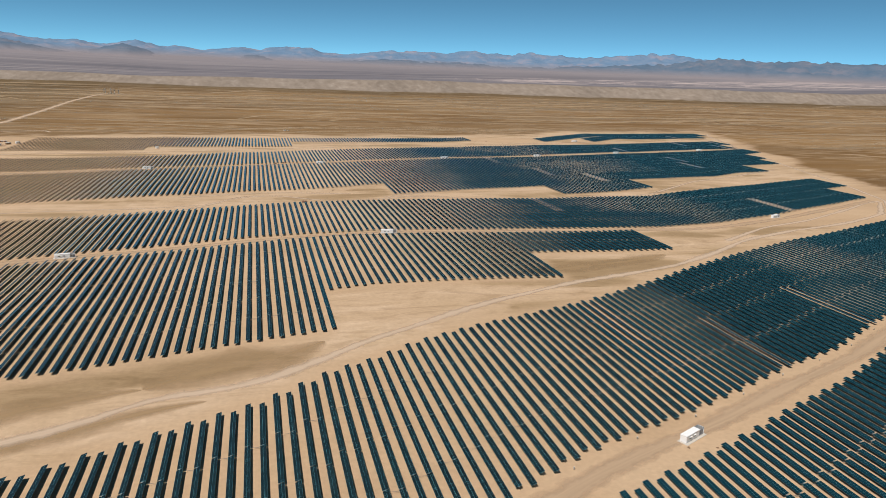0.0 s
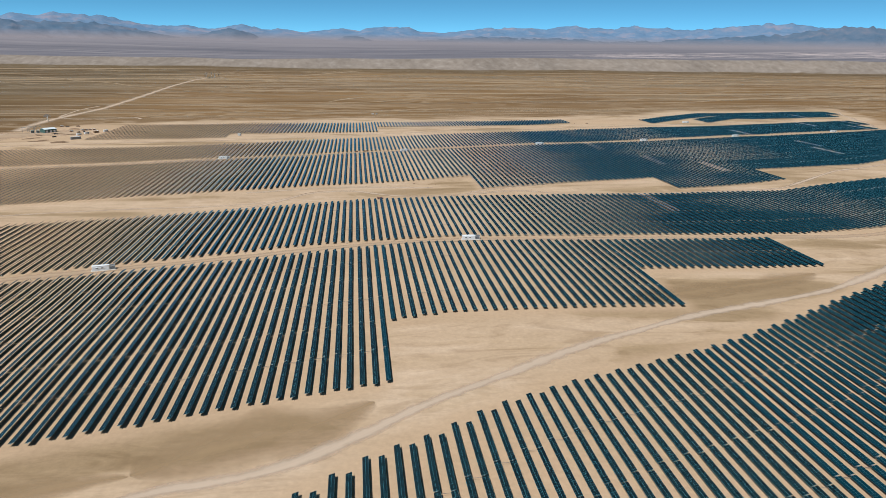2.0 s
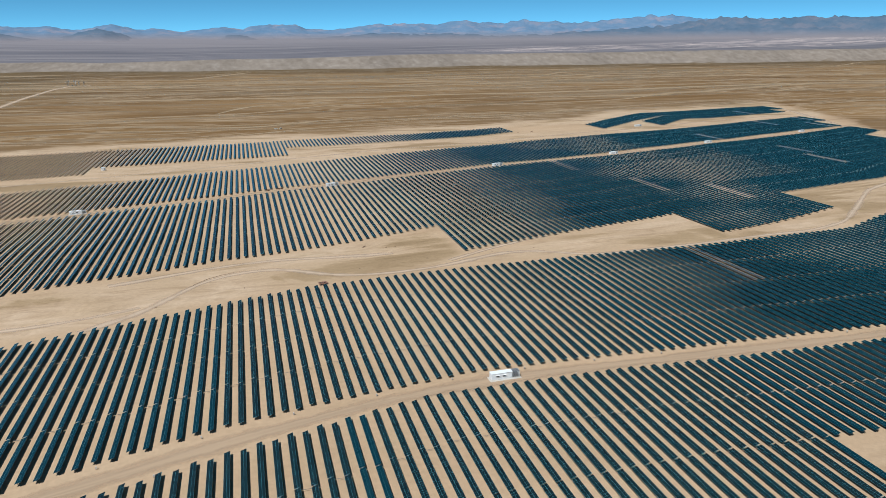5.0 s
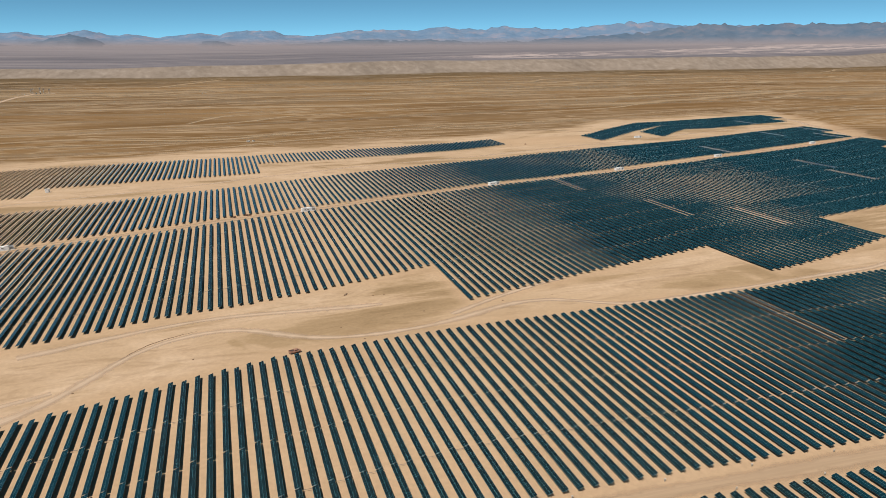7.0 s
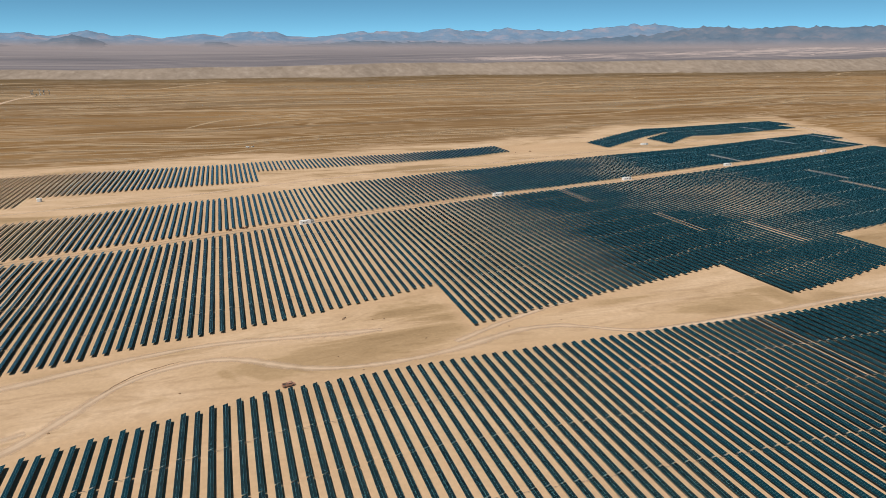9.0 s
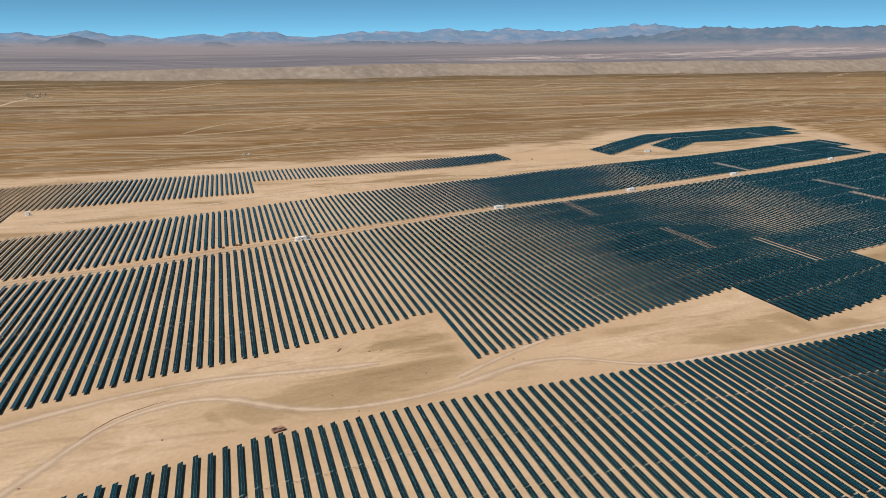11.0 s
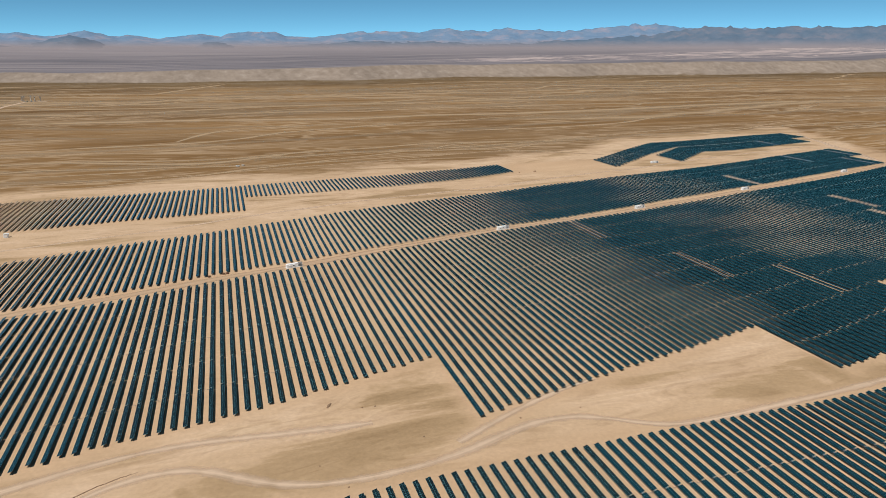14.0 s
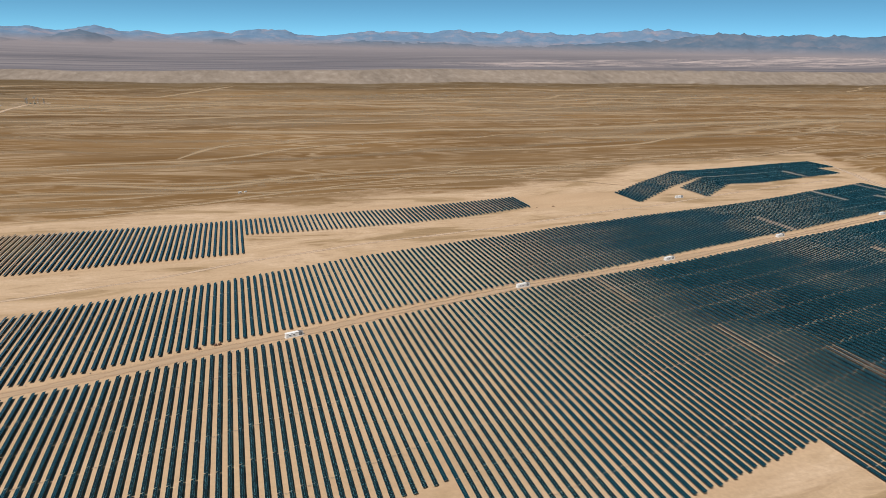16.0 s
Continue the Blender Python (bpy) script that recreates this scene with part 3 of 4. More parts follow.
# darker crusted ground left between the drifted strips: width, then the line
CRUSTS = [
    (22, [(6, 123.5), (14, 129), (22, 132.5), (30, 134.5), (38, 139), (46, 146)]),
    (12, [(-32, 106), (-20, 114), (-11, 119.5), (-5, 122), (2, 124), (10, 125)]),
    (9, [(-24, 97), (-12, 106), (-3, 109), (5, 113.5), (14, 116.8), (22, 118)]),
    (16, [(106, 190), (120, 193), (135, 196), (152, 200), (172, 208)]),
]
for k, (wide, line) in enumerate(CRUSTS):
    tagged(ribbon("crust_%d" % (k + 1), line, wide, M_CRUST, "darker brown crusted patch of desert ground", lift=0.010 + 0.001 * k, step=1.5, taper=16), category="ground patch")


def runnels(name, mat, count, seed, widths, reach, label, lift):
    """Long washed-out channels that wind side by side across the plain, as strips lying on it."""
    rng = random.Random(seed)
    verts, uv, faces = [], [], []
    for k in range(count):
        y0 = 150 + 1 / rng.uniform(1 / 1880, 1 / 480)
        x0, size = rng.uniform(-2400, 2000), rng.uniform(*reach)
        slope, wob, turn = rng.gauss(0.05, 0.10), rng.uniform(0.04, 0.16), rng.uniform(0, 900)
        n, runs = int(size / 12), [[]]
        for i in range(n + 1):
            x = x0 + size * i / n
            v = Vector((x / 420, turn, 0))
            y = y0 + slope * (x - x0 - size / 2) + (y0 - 100) * wob * noise.fractal(v, 0.9, 2.2, 4)
            w = (3 + 0.012 * max(0, y - 500)) * widths[k % len(widths)] * (0.85 + 0.8 * noise.noise(v * 2.3) ** 2)
            room = 14 + w / 2
            if y < float(SCARP(x)) - room and (x < -226 - room or y > float(FARM_TOP(x)) + room or x > float(FARM_RIGHT(y)) + room) and y > 120:
                runs[-1].append((x, y, w))
            elif runs[-1]:
                runs.append([])
        for run in runs:
            for i, (x, y, w) in enumerate(run):
                w *= min(1, (i + 0.05) / 9, (len(run) - 0.95 - i) / 9)
                j = len(verts)
                for c in (-0.5, 0.0, 0.5):
                    verts.append((x, y + c * w, float(land(x, y + c * w)) + lift + 0.0007 * k))
                    uv.append((x, c + 0.5))
                if i:
                    faces += [(j - 3, j, j + 1, j - 2), (j - 2, j + 1, j + 2, j - 1)]
    ob = mesh_object(name, verts, faces, [mat], uvs=[uv[v] for f in faces for v in f])
    return tagged(ob, label, "runnels", kind="stuff")


# sandy washes that braid across the plain: width, then the line
WASHES = [
    (7, [(-60, 631), (-19, 639), (19, 654), (56, 673), (100, 693), (144, 713), (202, 734), (284, 750), (389, 777), (487, 812), (576, 829)]),
    (16, [(-91, 751), (-44, 738), (-9, 727), (24, 707), (46, 709), (62, 719), (83, 733), (106, 754), (140, 755)]),
    (18, [(-105, 802), (-69, 821), (-20, 824), (29, 827), (73, 853), (93, 883), (136, 903), (200, 924), (265, 945)]),
    (52, [(-168, 1044), (-84, 1047), (7, 1041), (102, 1023), (182, 1003), (288, 1024), (398, 1010), (532, 1029), (692, 1058), (922, 1078)]),
    (26, [(-202, 1172), (-100, 1143), (-41, 1155), (43, 1199), (135, 1221), (244, 1236), (371, 1307), (457, 1261), (664, 1352), (843, 1343)]),
    (30, [(-175, 1270), (-88, 1311), (-13, 1419), (125, 1381), (289, 1475), (431, 1509), (565, 1392), (764, 1420), (992, 1452), (1447, 1484)]),
    (18, [(8, 830), (21, 868), (35, 902), (56, 931), (96, 939)]),
    (12, [(-73, 683), (-34, 687), (4, 685), (24, 700)]),
    (16, [(235, 846), (297, 851), (367, 852), (451, 868), (531, 922)]),
    (34, [(-337, 1683), (-202, 1624), (-70, 1559), (65, 1946)]),
    (12, [(201, 730), (226, 761), (287, 758)]),
    (20, [(642, 1043), (702, 1009), (714, 928), (861, 1019)]),
    (12, [(212, 733), (277, 701), (322, 658)]),
    (13, [(-180, 1090), (-108, 1140), (-18, 1165), (76, 1200), (198, 1231), (351, 1237), (589, 1325), (814, 1336), (1105, 1467), (1537, 1566)]),
    (15, [(-281, 1472), (-201, 1457), (-78, 1429), (47, 1412), (233, 1466), (437, 1531), (700, 1560), (1000, 1640)]),
    (10, [(-115, 1694), (-30, 1788), (72, 2047)]),
    (30, [(471, 1646), (828, 1816), (1188, 2018), (1500, 2120)]),
    (10, [(71, 853), (107, 890), (174, 916), (263, 939)]),
    (16, [(720, 1021), (787, 986), (792, 946), (779, 899), (783, 882)]),
]
for k, (wide, line) in enumerate(WASHES):
    tagged(ribbon("wash_%d" % (k + 1), line, wide * 0.72, M_BRAID, "pale sandy dry wash winding over brown gravel", lift=0.03 + 0.006 * k, step=6, taper=70), category="dry wash")
runnels("dry_runnels", M_RUNNEL, 60, 4, (1.5, 3.4, 1.9, 6.0, 1.2, 2.7, 1.7), (500, 2200), "thin pale dry runnels winding over brown gravel", 0.04)
runnels("dry_wash", M_WASH, 26, 9, (5, 9, 4, 12), (700, 2200), "wide faint sandy washes over brown gravel", 0.015)

# ---- panel blocks ----
FAMILIES = [  # name, x of the first row, row pitch, then stretches: last x, lower edge, upper edge
    ("yard", 60.94, 2.42, [(260, lambda x: HIGH_0(x) - 61.2, HIGH_0)]),
    ("front", -40.98, 2.425, [(372, LOW_N, HIGH_N)]),
    ("middle", -160.98, 2.437, [(47.4, lambda x: TOP_A(x) - 91.5, TOP_A), (120.3, lambda x: TOP_A(x) - 61.2, TOP_A), (177, lambda x: TOP_A(x) - 30.6, TOP_A)]),
    ("upper", -176.9, 2.42, [(362, LOW_A, HIGH_A), (385, lambda x: HIGH_A(x) - 30.6, HIGH_A)]),
    ("broad", -196.25, 2.44, [
        (95.4, polyline([(-200, 293), (-142, 299), (-112, 305), (-54, 322), (3.7, 338), (21, 344), (42, 347.8), (61, 353.8), (94, 364.2)]), TOP_B),
        (185.2, polyline([(96.5, 333.2), (106, 336.5), (120, 340), (148, 347.3), (184, 357.6)]), TOP_B),
        (248.6, polyline([(186, 329.5), (197, 331.5), (211, 335.3), (247, 347)]), TOP_B),
        (383, polyline([(250, 377), (320, 392.7), (348, 407), (382, 416)]), TOP_B),
        (428, polyline([(384, 448), (427, 458.8)]), TOP_B),
        (441, polyline([(425, 484), (441, 492)]), TOP_B),
        (474, polyline([(443, 522), (475, 540)]), TOP_B)]),
    ("behind", -196.4, 2.44, [(474, LOW_FB, HIGH_FB), (492, lambda x: HIGH_FB(x) - 31, HIGH_FB)]),
    ("strip", -129.6, 2.446, [
        (-45, polyline([(-131, 503), (-46, 517)]), polyline([(-133, 594), (-46, 606)])),
        (57.4, polyline([(-44, 538), (1, 544), (57, 551)]), polyline([(-57, 602), (0, 608), (57, 616)])),
        (221, polyline([(58, 584), (107, 586), (140, 590), (176, 598.6), (221, 614)]), polyline([(58, 616), (107, 620), (148, 625), (221, 643)]))]),
    ("corner", 294.0, 2.44, [(534, polyline([(294, 612.5), (345, 655), (386, 683), (441, 690), (534, 706)]), polyline([(294, 643.5), (345, 684), (383, 712), (441, 718), (534, 736)]))]),
    ("corner_low", 348.5, 2.44, [(512, polyline([(348, 620), (391, 655), (417, 654), (512, 678)]), polyline([(348, 650), (388, 682), (441, 689), (512, 704)]))]),
]
# trackers that stand turned the other way
TURNED = [(139.5, 126), (183, 147), (113.6, 145), (209.5, 412), (230.5, 387), (195, 467), (335, 550), (428, 606), (286.5, 295), (161.3, 298), (473, 689), (485.4, 620.8), (462.4, 587.2), (347.9, 482.2), (340, 456.7)]
ODD = ("middle", "broad")  # blocks whose first row stands alone
NEAR = {"front": (-12, 106), "middle": (-32, 119), "upper": (22, 112), "broad": (18, 125)}

AXIS, WIDE, TILT, THICK = 0.62, 0.96, radians(18), 0.035
HALF = [(0.22, 15.07), (15.43, 30.28)]


def tables():
    """Every tracker: block, pitch, x of its first row, number of rows, y, length, whether turned."""
    for name, x, pitch, stretches in FAMILIES:
        k = 1 if name in ODD else 0
        for last, low, high in stretches:
            while x <= last:
                rows = 2 if k % 2 == 0 and x + pitch <= last else 1
                mid = x + (pitch / 2 if k % 2 == 0 else -pitch / 2)
                k += rows
                a, b = float(low(mid)), float(high(mid))
                count = max(1, round((b - a) / 30.9))
                size = (b - a) / count
                for i in range(count):
                    y = a + i * size
                    turned = any(abs(mid - mx) < pitch and y < my < y + size for mx, my in TURNED)
                    yield name, pitch, x, rows, y, size, turned
                x += rows * pitch


def tilted(c, y, lift=0.0, tilt=TILT):
    """A point across the panel plane, which faces -x."""
    return (c * math.cos(tilt) - lift * math.sin(tilt), y, AXIS + c * math.sin(tilt) + lift * math.cos(tilt))


def hexa(low, high):
    """Box corners from two (x, y, z) corners, with the faces of a box."""
    (a, b, c), (d, e, f) = low, high
    return [(a, b, c), (d, b, c), (d, e, c), (a, e, c), (a, b, f), (d, b, f), (d, e, f), (a, e, f)]


BOX = [(0, 3, 2, 1), (4, 5, 6, 7), (0, 1, 5, 4), (1, 2, 6, 5), (2, 3, 7, 6), (3, 0, 4, 7)]


def slab_template(pitch, rows, tilt):
    """Vertices, faces, slots and UVs of one tracker, in few faces."""
    verts, faces, slots, uvs = [], [], [], []

    def add(v, f, slot, uv=None):
        n = len(verts)
        verts.extend(v)
        for k, q in enumerate(f):
            faces.append(tuple(n + i for i in q))
            slots.append(slot[k] if isinstance(slot, tuple) else slot)
            uvs.extend([uv[i] if uv else (0.2, 0.2) for i in q])

    for row in [k * pitch for k in range(rows)]:
        for y0, y1 in ((0.10, 15.10), (15.40, 30.40)):
            ring = [(-WIDE / 2, y0), (WIDE / 2, y0), (WIDE / 2, y1), (-WIDE / 2, y1)]
            v = [tilted(c, y, l, tilt) for l in (0.05, 0.05 + THICK) for c, y in ring]
            add([(x + row, y, z) for x, y, z in v], BOX, (1, 0, 2, 2, 2, 2), [(y - y0, c) for c, y in ring] * 2)
            for k in range(3):
                y = y0 + 1.2 + k * 6.2
                add(hexa((row - 0.025, y - 0.03, -0.15), (row + 0.025, y + 0.03, AXIS)), BOX[2:], 2)
        add(hexa((row - 0.05, 0, AXIS - 0.06), (row + 0.05, SPAN, AXIS + 0.04)), BOX[1:], 2)
        add(hexa((row - 0.14, 15.14, AXIS - 0.1), (row + 0.10, 15.36, AXIS + 0.1)), BOX[1:], 3)
    if rows == 2:
        add(hexa((0, 15.225, 0.31), (pitch, 15.275, 0.36)), BOX, 2)
    return np.array(verts), np.array([f for f in faces]), np.array(slots), np.array(uvs)


def lean(x, y):
    """How far a tracker stands from the common tilt, in whole degrees; a few stand flatter."""
    return round(1.3 * math.sin(x / 31 + y / 57) + 0.9 * math.sin(y / 23 - x / 19) + 5 * float(smooth(130, 220, x)) + 7 * float(smooth(-30, -100, x)) - 9 * math.exp(-((x - 248) / 34) ** 2 - ((y - 424) / 26) ** 2))


def build_stuff(items):
    """All trackers of a block that are too far to pick apart, as one mesh."""
    kinds, allv, allf, alls, allu, n = {}, [], [], [], [], 0
    for pitch, x, rows, y, size, turned in items:
        key = (pitch, rows, 0 if turned else 18 + lean(x, y))
        if key not in kinds:
            kinds[key] = slab_template(pitch, rows, radians(key[2]))
        v, f, s, u = kinds[key]
        p = v.copy()
        p[:, 1] *= size / SPAN
        z0, z1 = land(x + pitch / 2, y), land(x + pitch / 2, y + size)
        p[:, 2] += z0 + (z1 - z0) * p[:, 1] / size
        p[:, 0] += x
        p[:, 1] += y
        allv.append(p)
        allf.append(f + n)
        alls.append(s)
        allu.append(u)
        n += len(v)
    ob = mesh_object("solar_tracker_field", np.concatenate(allv), np.concatenate(allf), [M_FAR, M_BACK, M_POST, M_DRIVE],
                     slots=np.concatenate(alls), uvs=np.concatenate(allu))
    return tagged(ob, "long rows of dark blue tilted solar panels on steel posts over sand", "solar panels", "panel blocks", "stuff")


def half_table():
    """One half row of modules: an aluminium slab with two glass panes on each module."""
    verts, faces, slots = [], [], []
    size, count = 0.50, 30

    def slab(c0, c1, y0, y1, l0, l1, f, slot):
        n = len(verts)
        verts.extend(tilted(c, y, l) for l in (l0, l1) for c, y in ((c0, y0), (c1, y0), (c1, y1), (c0, y1)))
        for k, q in enumerate(f):
            faces.append(tuple(n + i for i in q))
            slots.append(slot[k] if isinstance(slot, tuple) else slot)

    slab(-WIDE / 2, WIDE / 2, 0, size * count, 0.05, 0.05 + THICK, BOX, (1, 2, 2, 2, 2, 2))
    for k in range(count):
        for side in (-1, 1):
            c0, c1 = sorted((side * 0.011, side * (WIDE / 2 - 0.010)))
            slab(c0, c1, k * size + 0.011, (k + 1) * size - 0.011, 0.05 + THICK, 0.056 + THICK, BOX[1:], 0)
    me = bpy.data.meshes.new("panel_table")
    me.from_pydata(verts, [], faces)
    for m in (M_GLASS, M_BACK, M_JOINT):
        me.materials.append(m)
    me.polygons.foreach_set("material_index", np.array(slots, dtype=np.int32))
    me.update()
    return me


def solar_tracker(pitch):
    """A two-row tracker with its parts, at the origin."""
    t = thing("solar_tracker", "two linked rows of dark blue solar modules tilted on steel posts", "solar panels", Matrix(), "solar trackers")
    me = half_table()
    post = boxes([(0, 0, AXIS / 2 - 0.08, 0.055, 0.07, AXIS + 0.14)])
    mp = bpy.data.meshes.new("post")
    post.to_mesh(mp)
    post.free()
    mp.materials.append(M_POST)
    for row in (0.0, pitch):
        for y0, _ in HALF:
            ob = new("panel_table", me)
            ob.parent, ob.location = t, (row, y0, 0)
        for y in (1.4, 7.6, 13.8, 16.7, 22.9, 29.1):
            ob = new("post", mp)
            ob.parent, ob.location = t, (row, y, 0)
        tube = rod((row, 0.02, AXIS - 0.01), (row, SPAN - 0.02, AXIS - 0.01), 0.055, 8)
        part("torque_tube", tube, M_STEEL, t, "galvanised steel tube")
        part("slew_drive", boxes([(row - 0.02, 15.25, AXIS + 0.0, 0.24, 0.22, 0.2)], 0.03), M_DRIVE, t, "pale drive box")
    part("drive_link", rod((0, 15.25, 0.34), (pitch, 15.25, 0.34), 0.03), M_POST, t, "thin steel link bar")
    return t


def place_trackers():
    rest, models = {}, {}
    for name, pitch, x, rows, y, size, turned in tables():
        if name in NEAR and rows == 2 and not turned and NEAR[name][0] < x < NEAR[name][1]:
            z0, z1 = float(land(x + pitch / 2, y)), float(land(x + pitch / 2, y + size))
            m = Matrix.Translation((x, y, z0)) @ Matrix.Rotation(math.atan2(z1 - z0, size), 4, "X") @ Matrix.Diagonal((1, size / SPAN, 1, 1))
            if pitch not in models:
                models[pitch] = ob = solar_tracker(pitch)
            else:
                ob = copy_thing(models[pitch], m)
            ob.matrix_basis = m
        else:
            rest.setdefault(name, []).append((pitch, x, rows, y, size, turned))
    for items in rest.values():
        build_stuff(items)


# ---- stations ----
def station(x, y, turn, label):
    """A white container with two louvres and an open transformer bay, on a concrete pad."""
    t = thing("inverter_station", label, "container", Matrix.Translation((x, y, float(land(x, y)))) @ Matrix.Rotation(turn, 4, "Z") @ Matrix.Diagonal((0.93, 0.93, 0.82, 1)), "inverter stations")
    part("pad", boxes([(0, -0.1, 0.02, 6.8, 2.2, 0.14)], 0.03), M_CONCRETE, t, "pale concrete pad")
    part("body", boxes([(-0.75, 0, 0.86, 4.6, 1.3, 1.5)], 0.05), M_WHITE, t)
    part("roof", boxes([(-0.75, 0, 1.64, 4.7, 1.4, 0.07)], 0.02), M_WHITE, t)
    for u in (-1.7, -0.3):
        v = part("vent", boxes([(u, -0.68, 0.95, 0.62, 0.06, 0.36)], 0.01), M_DARK, t, "dark louvred vent")
        part("hood", boxes([(u, -0.76, 1.17, 0.72, 0.22, 0.05)]), M_WHITE, v)
    part("door", boxes([(-2.75, -0.665, 0.80, 0.42, 0.04, 1.1)], 0.01), M_WHITE, t)
    part("bay_back", boxes([(2.35, 0.62, 0.86, 1.5, 0.06, 1.5)]), M_WHITE, t)
    part("bay_end", boxes([(3.10, 0, 0.86, 0.06, 1.3, 1.5)]), M_WHITE, t)
    part("bay_roof", boxes([(2.35, -0.6 + 0.2 * k, 1.62, 1.5, 0.09, 0.05) for k in range(7)]), M_GREY, t, "grey slatted roof")
    part("transformer", boxes([(2.3, 0.15, 0.6, 1.15, 0.7, 1.0)], 0.04), M_GREY, t, "grey transformer tank")
    for u in (1.85, 2.3, 2.75):
        part("radiator", boxes([(u, -0.5, 0.72, 0.24, 0.3, 1.05)], 0.06), M_GREY, t, "grey finned radiator")
    return t


def combiner_box(x, y):
    t = thing("combiner_box", "small pale beige electrical cabinet at a panel row end", "electrical box", Matrix.Translation((x, y, float(land(x, y)))), "combiner boxes")
    part("cabinet", boxes([(0, 0, 0.36, 0.26, 0.16, 0.30)], 0.02), M_CONCRETE, t)
    part("stand", boxes([(-0.09, 0, 0.08, 0.04, 0.04, 0.3), (0.09, 0, 0.08, 0.04, 0.04, 0.3)]), M_STEEL, t)
    return t


for sx, sy, turn in ((-28.3, 225.2, 0.27), (77.4, 249.6, 0.02), (264, 266, 0.38), (-139.5, 391, 0.25), (-30.5, 425, 0.26), (70, 453.2, 0.30), (160, 480.2, 0.27),
                     (239.5, 501, 0.27), (319, 523, 0.28), (418.5, 553.5, 0.31)):
    station(sx, sy, turn, "white inverter container with grey transformer bay beside a dirt road")
station(101, 88.6, 0.46, "white inverter container on a pale pad between panel blocks")
station(327, 621.5, 0.1, "white inverter container on open sand near far panels")

for x in range(-150, 176, 15):
    combiner_box(x + 1.2, float(TOP_A(x)) + 0.9)
    combiner_box(x + 7.5, float(LOW_A(x + 7)) - 0.8)
for x in range(-190, 440, 15):
    combiner_box(x + 1.2, float(TOP_B(x)) + 0.9)
    combiner_box(x + 8.0, float(LOW_FB(x + 8)) - 0.9)
for x in range(60, 200, 15):
    combiner_box(x + 1.2, float(LOW_N(x)) - 0.9)

place_trackers()


# ---- site office and yard beyond the fields ----
def ground_at(x, y, turn=0.0):
    return Matrix.Translation((x, y, float(land(x, y)))) @ Matrix.Rotation(turn, 4, "Z")


def gable(length, depth, low, high, over=0.0):
    """A closed prism with a ridge along x."""
    bm = bmesh.new()
    v = [bm.verts.new(p) for x in (-length / 2, length / 2) for p in ((x, -depth / 2, over), (x, depth / 2, over), (x, depth / 2, low), (x, 0, high), (x, -depth / 2, low))]
    bm.faces.new(v[4::-1])
    bm.faces.new(v[5:])
    for k in range(5):
        bm.faces.new((v[k], v[(k + 1) % 5], v[5 + (k + 1) % 5], v[5 + k]))
    bmesh.ops.recalc_face_normals(bm, faces=bm.faces[:])
    return bm


def roof_sheets(length, depth, low, high, thick=0.08):
    bm = bmesh.new()
    for side in (-1, 1):
        run = math.hypot(depth / 2, high - low) + 0.25
        m = Matrix.Translation((0, side * depth / 4, (low + high) / 2 + thick)) @ Matrix.Rotation(-side * math.atan2(high - low, depth / 2), 4, "X")
        bmesh.ops.create_cube(bm, size=1.0, matrix=m @ Matrix.Diagonal((length + 0.4, run, thick, 1)))
    return bm


def site_hall(x, y, turn):
    t = thing("site_hall", "teal metal shed with a pale gabled sheet roof", "building", ground_at(x, y, turn))
    part("wall", gable(8.5, 5.4, 2.2, 3.0, -0.1), M_TEAL, t)
    part("roof", roof_sheets(8.5, 5.4, 2.2, 3.0), M_ROOF, t, "pale ribbed roof sheets")
    for u in (-2.8, 0.0, 2.8):
        part("door", boxes([(u, -2.72, 0.75, 1.5, 0.06, 1.5)]), M_WHITE, t, "white roller door")
    for u in (-1.4, 1.4):
        w = part("window", boxes([(u, -2.73, 1.2, 0.8, 0.06, 0.5)]), M_WHITE, t)
        part("pane", boxes([(u, -2.775, 1.2, 0.68, 0.02, 0.38)]), M_DARK, w)


def container(x, y, turn, size, mat, label):
    t = thing("site_container", label, "container", ground_at(x, y, turn), "site containers")
    l, d, h = size
    part("body", boxes([(0, 0, h / 2 + 0.03, l, d, h)], 0.03), mat, t)
    part("door", boxes([(l * 0.3, -d / 2 - 0.02, h * 0.45, 0.45, 0.04, h * 0.75)]), M_GREY, t, "grey door")
    part("roof", boxes([(0, 0, h + 0.05, l + 0.1, d + 0.1, 0.05)]), M_ROOF, t)


def gantry(x, y, turn, height, width):
    t = thing("switchyard_gantry", "grey steel gantry over a switchyard", "gantry", ground_at(x, y, turn), "switchyard gantries")
    for u in (-width / 2, width / 2):
        part("post", rod((u, 0, -0.1), (u, 0, height), 0.11), M_GREY, t)
    part("beam", boxes([(0, 0, height, width + 0.4, 0.18, 0.22)]), M_GREY, t)
    for u in (-width / 4, 0, width / 4):
        part("insulator", rod((u, 0, height - 0.1), (u, 0, height - 0.7), 0.07), M_TEAL, t, "teal hanging insulator")


def transformer(x, y):
    t = thing("power_transformer", "grey power transformer with radiators on a slab", "transformer", ground_at(x, y))
    part("slab", boxes([(0, 0, 0.05, 3.0, 2.2, 0.2)]), M_CONCRETE, t)
    part("tank", boxes([(0, 0, 0.9, 1.8, 1.0, 1.5)], 0.06), M_TEAL, t)
    for s in (-1, 1):
        part("radiator", boxes([(u, s * 0.72, 0.9, 0.12, 0.4, 1.2) for u in (-0.6, -0.2, 0.2, 0.6)]), M_GREY, t)
    part("bushing", rod((0.5, 0, 1.6), (0.5, 0, 2.3), 0.09), M_WHITE, t)
    part("bushing", rod((-0.5, 0, 1.6), (-0.5, 0, 2.3), 0.09), M_WHITE, t)


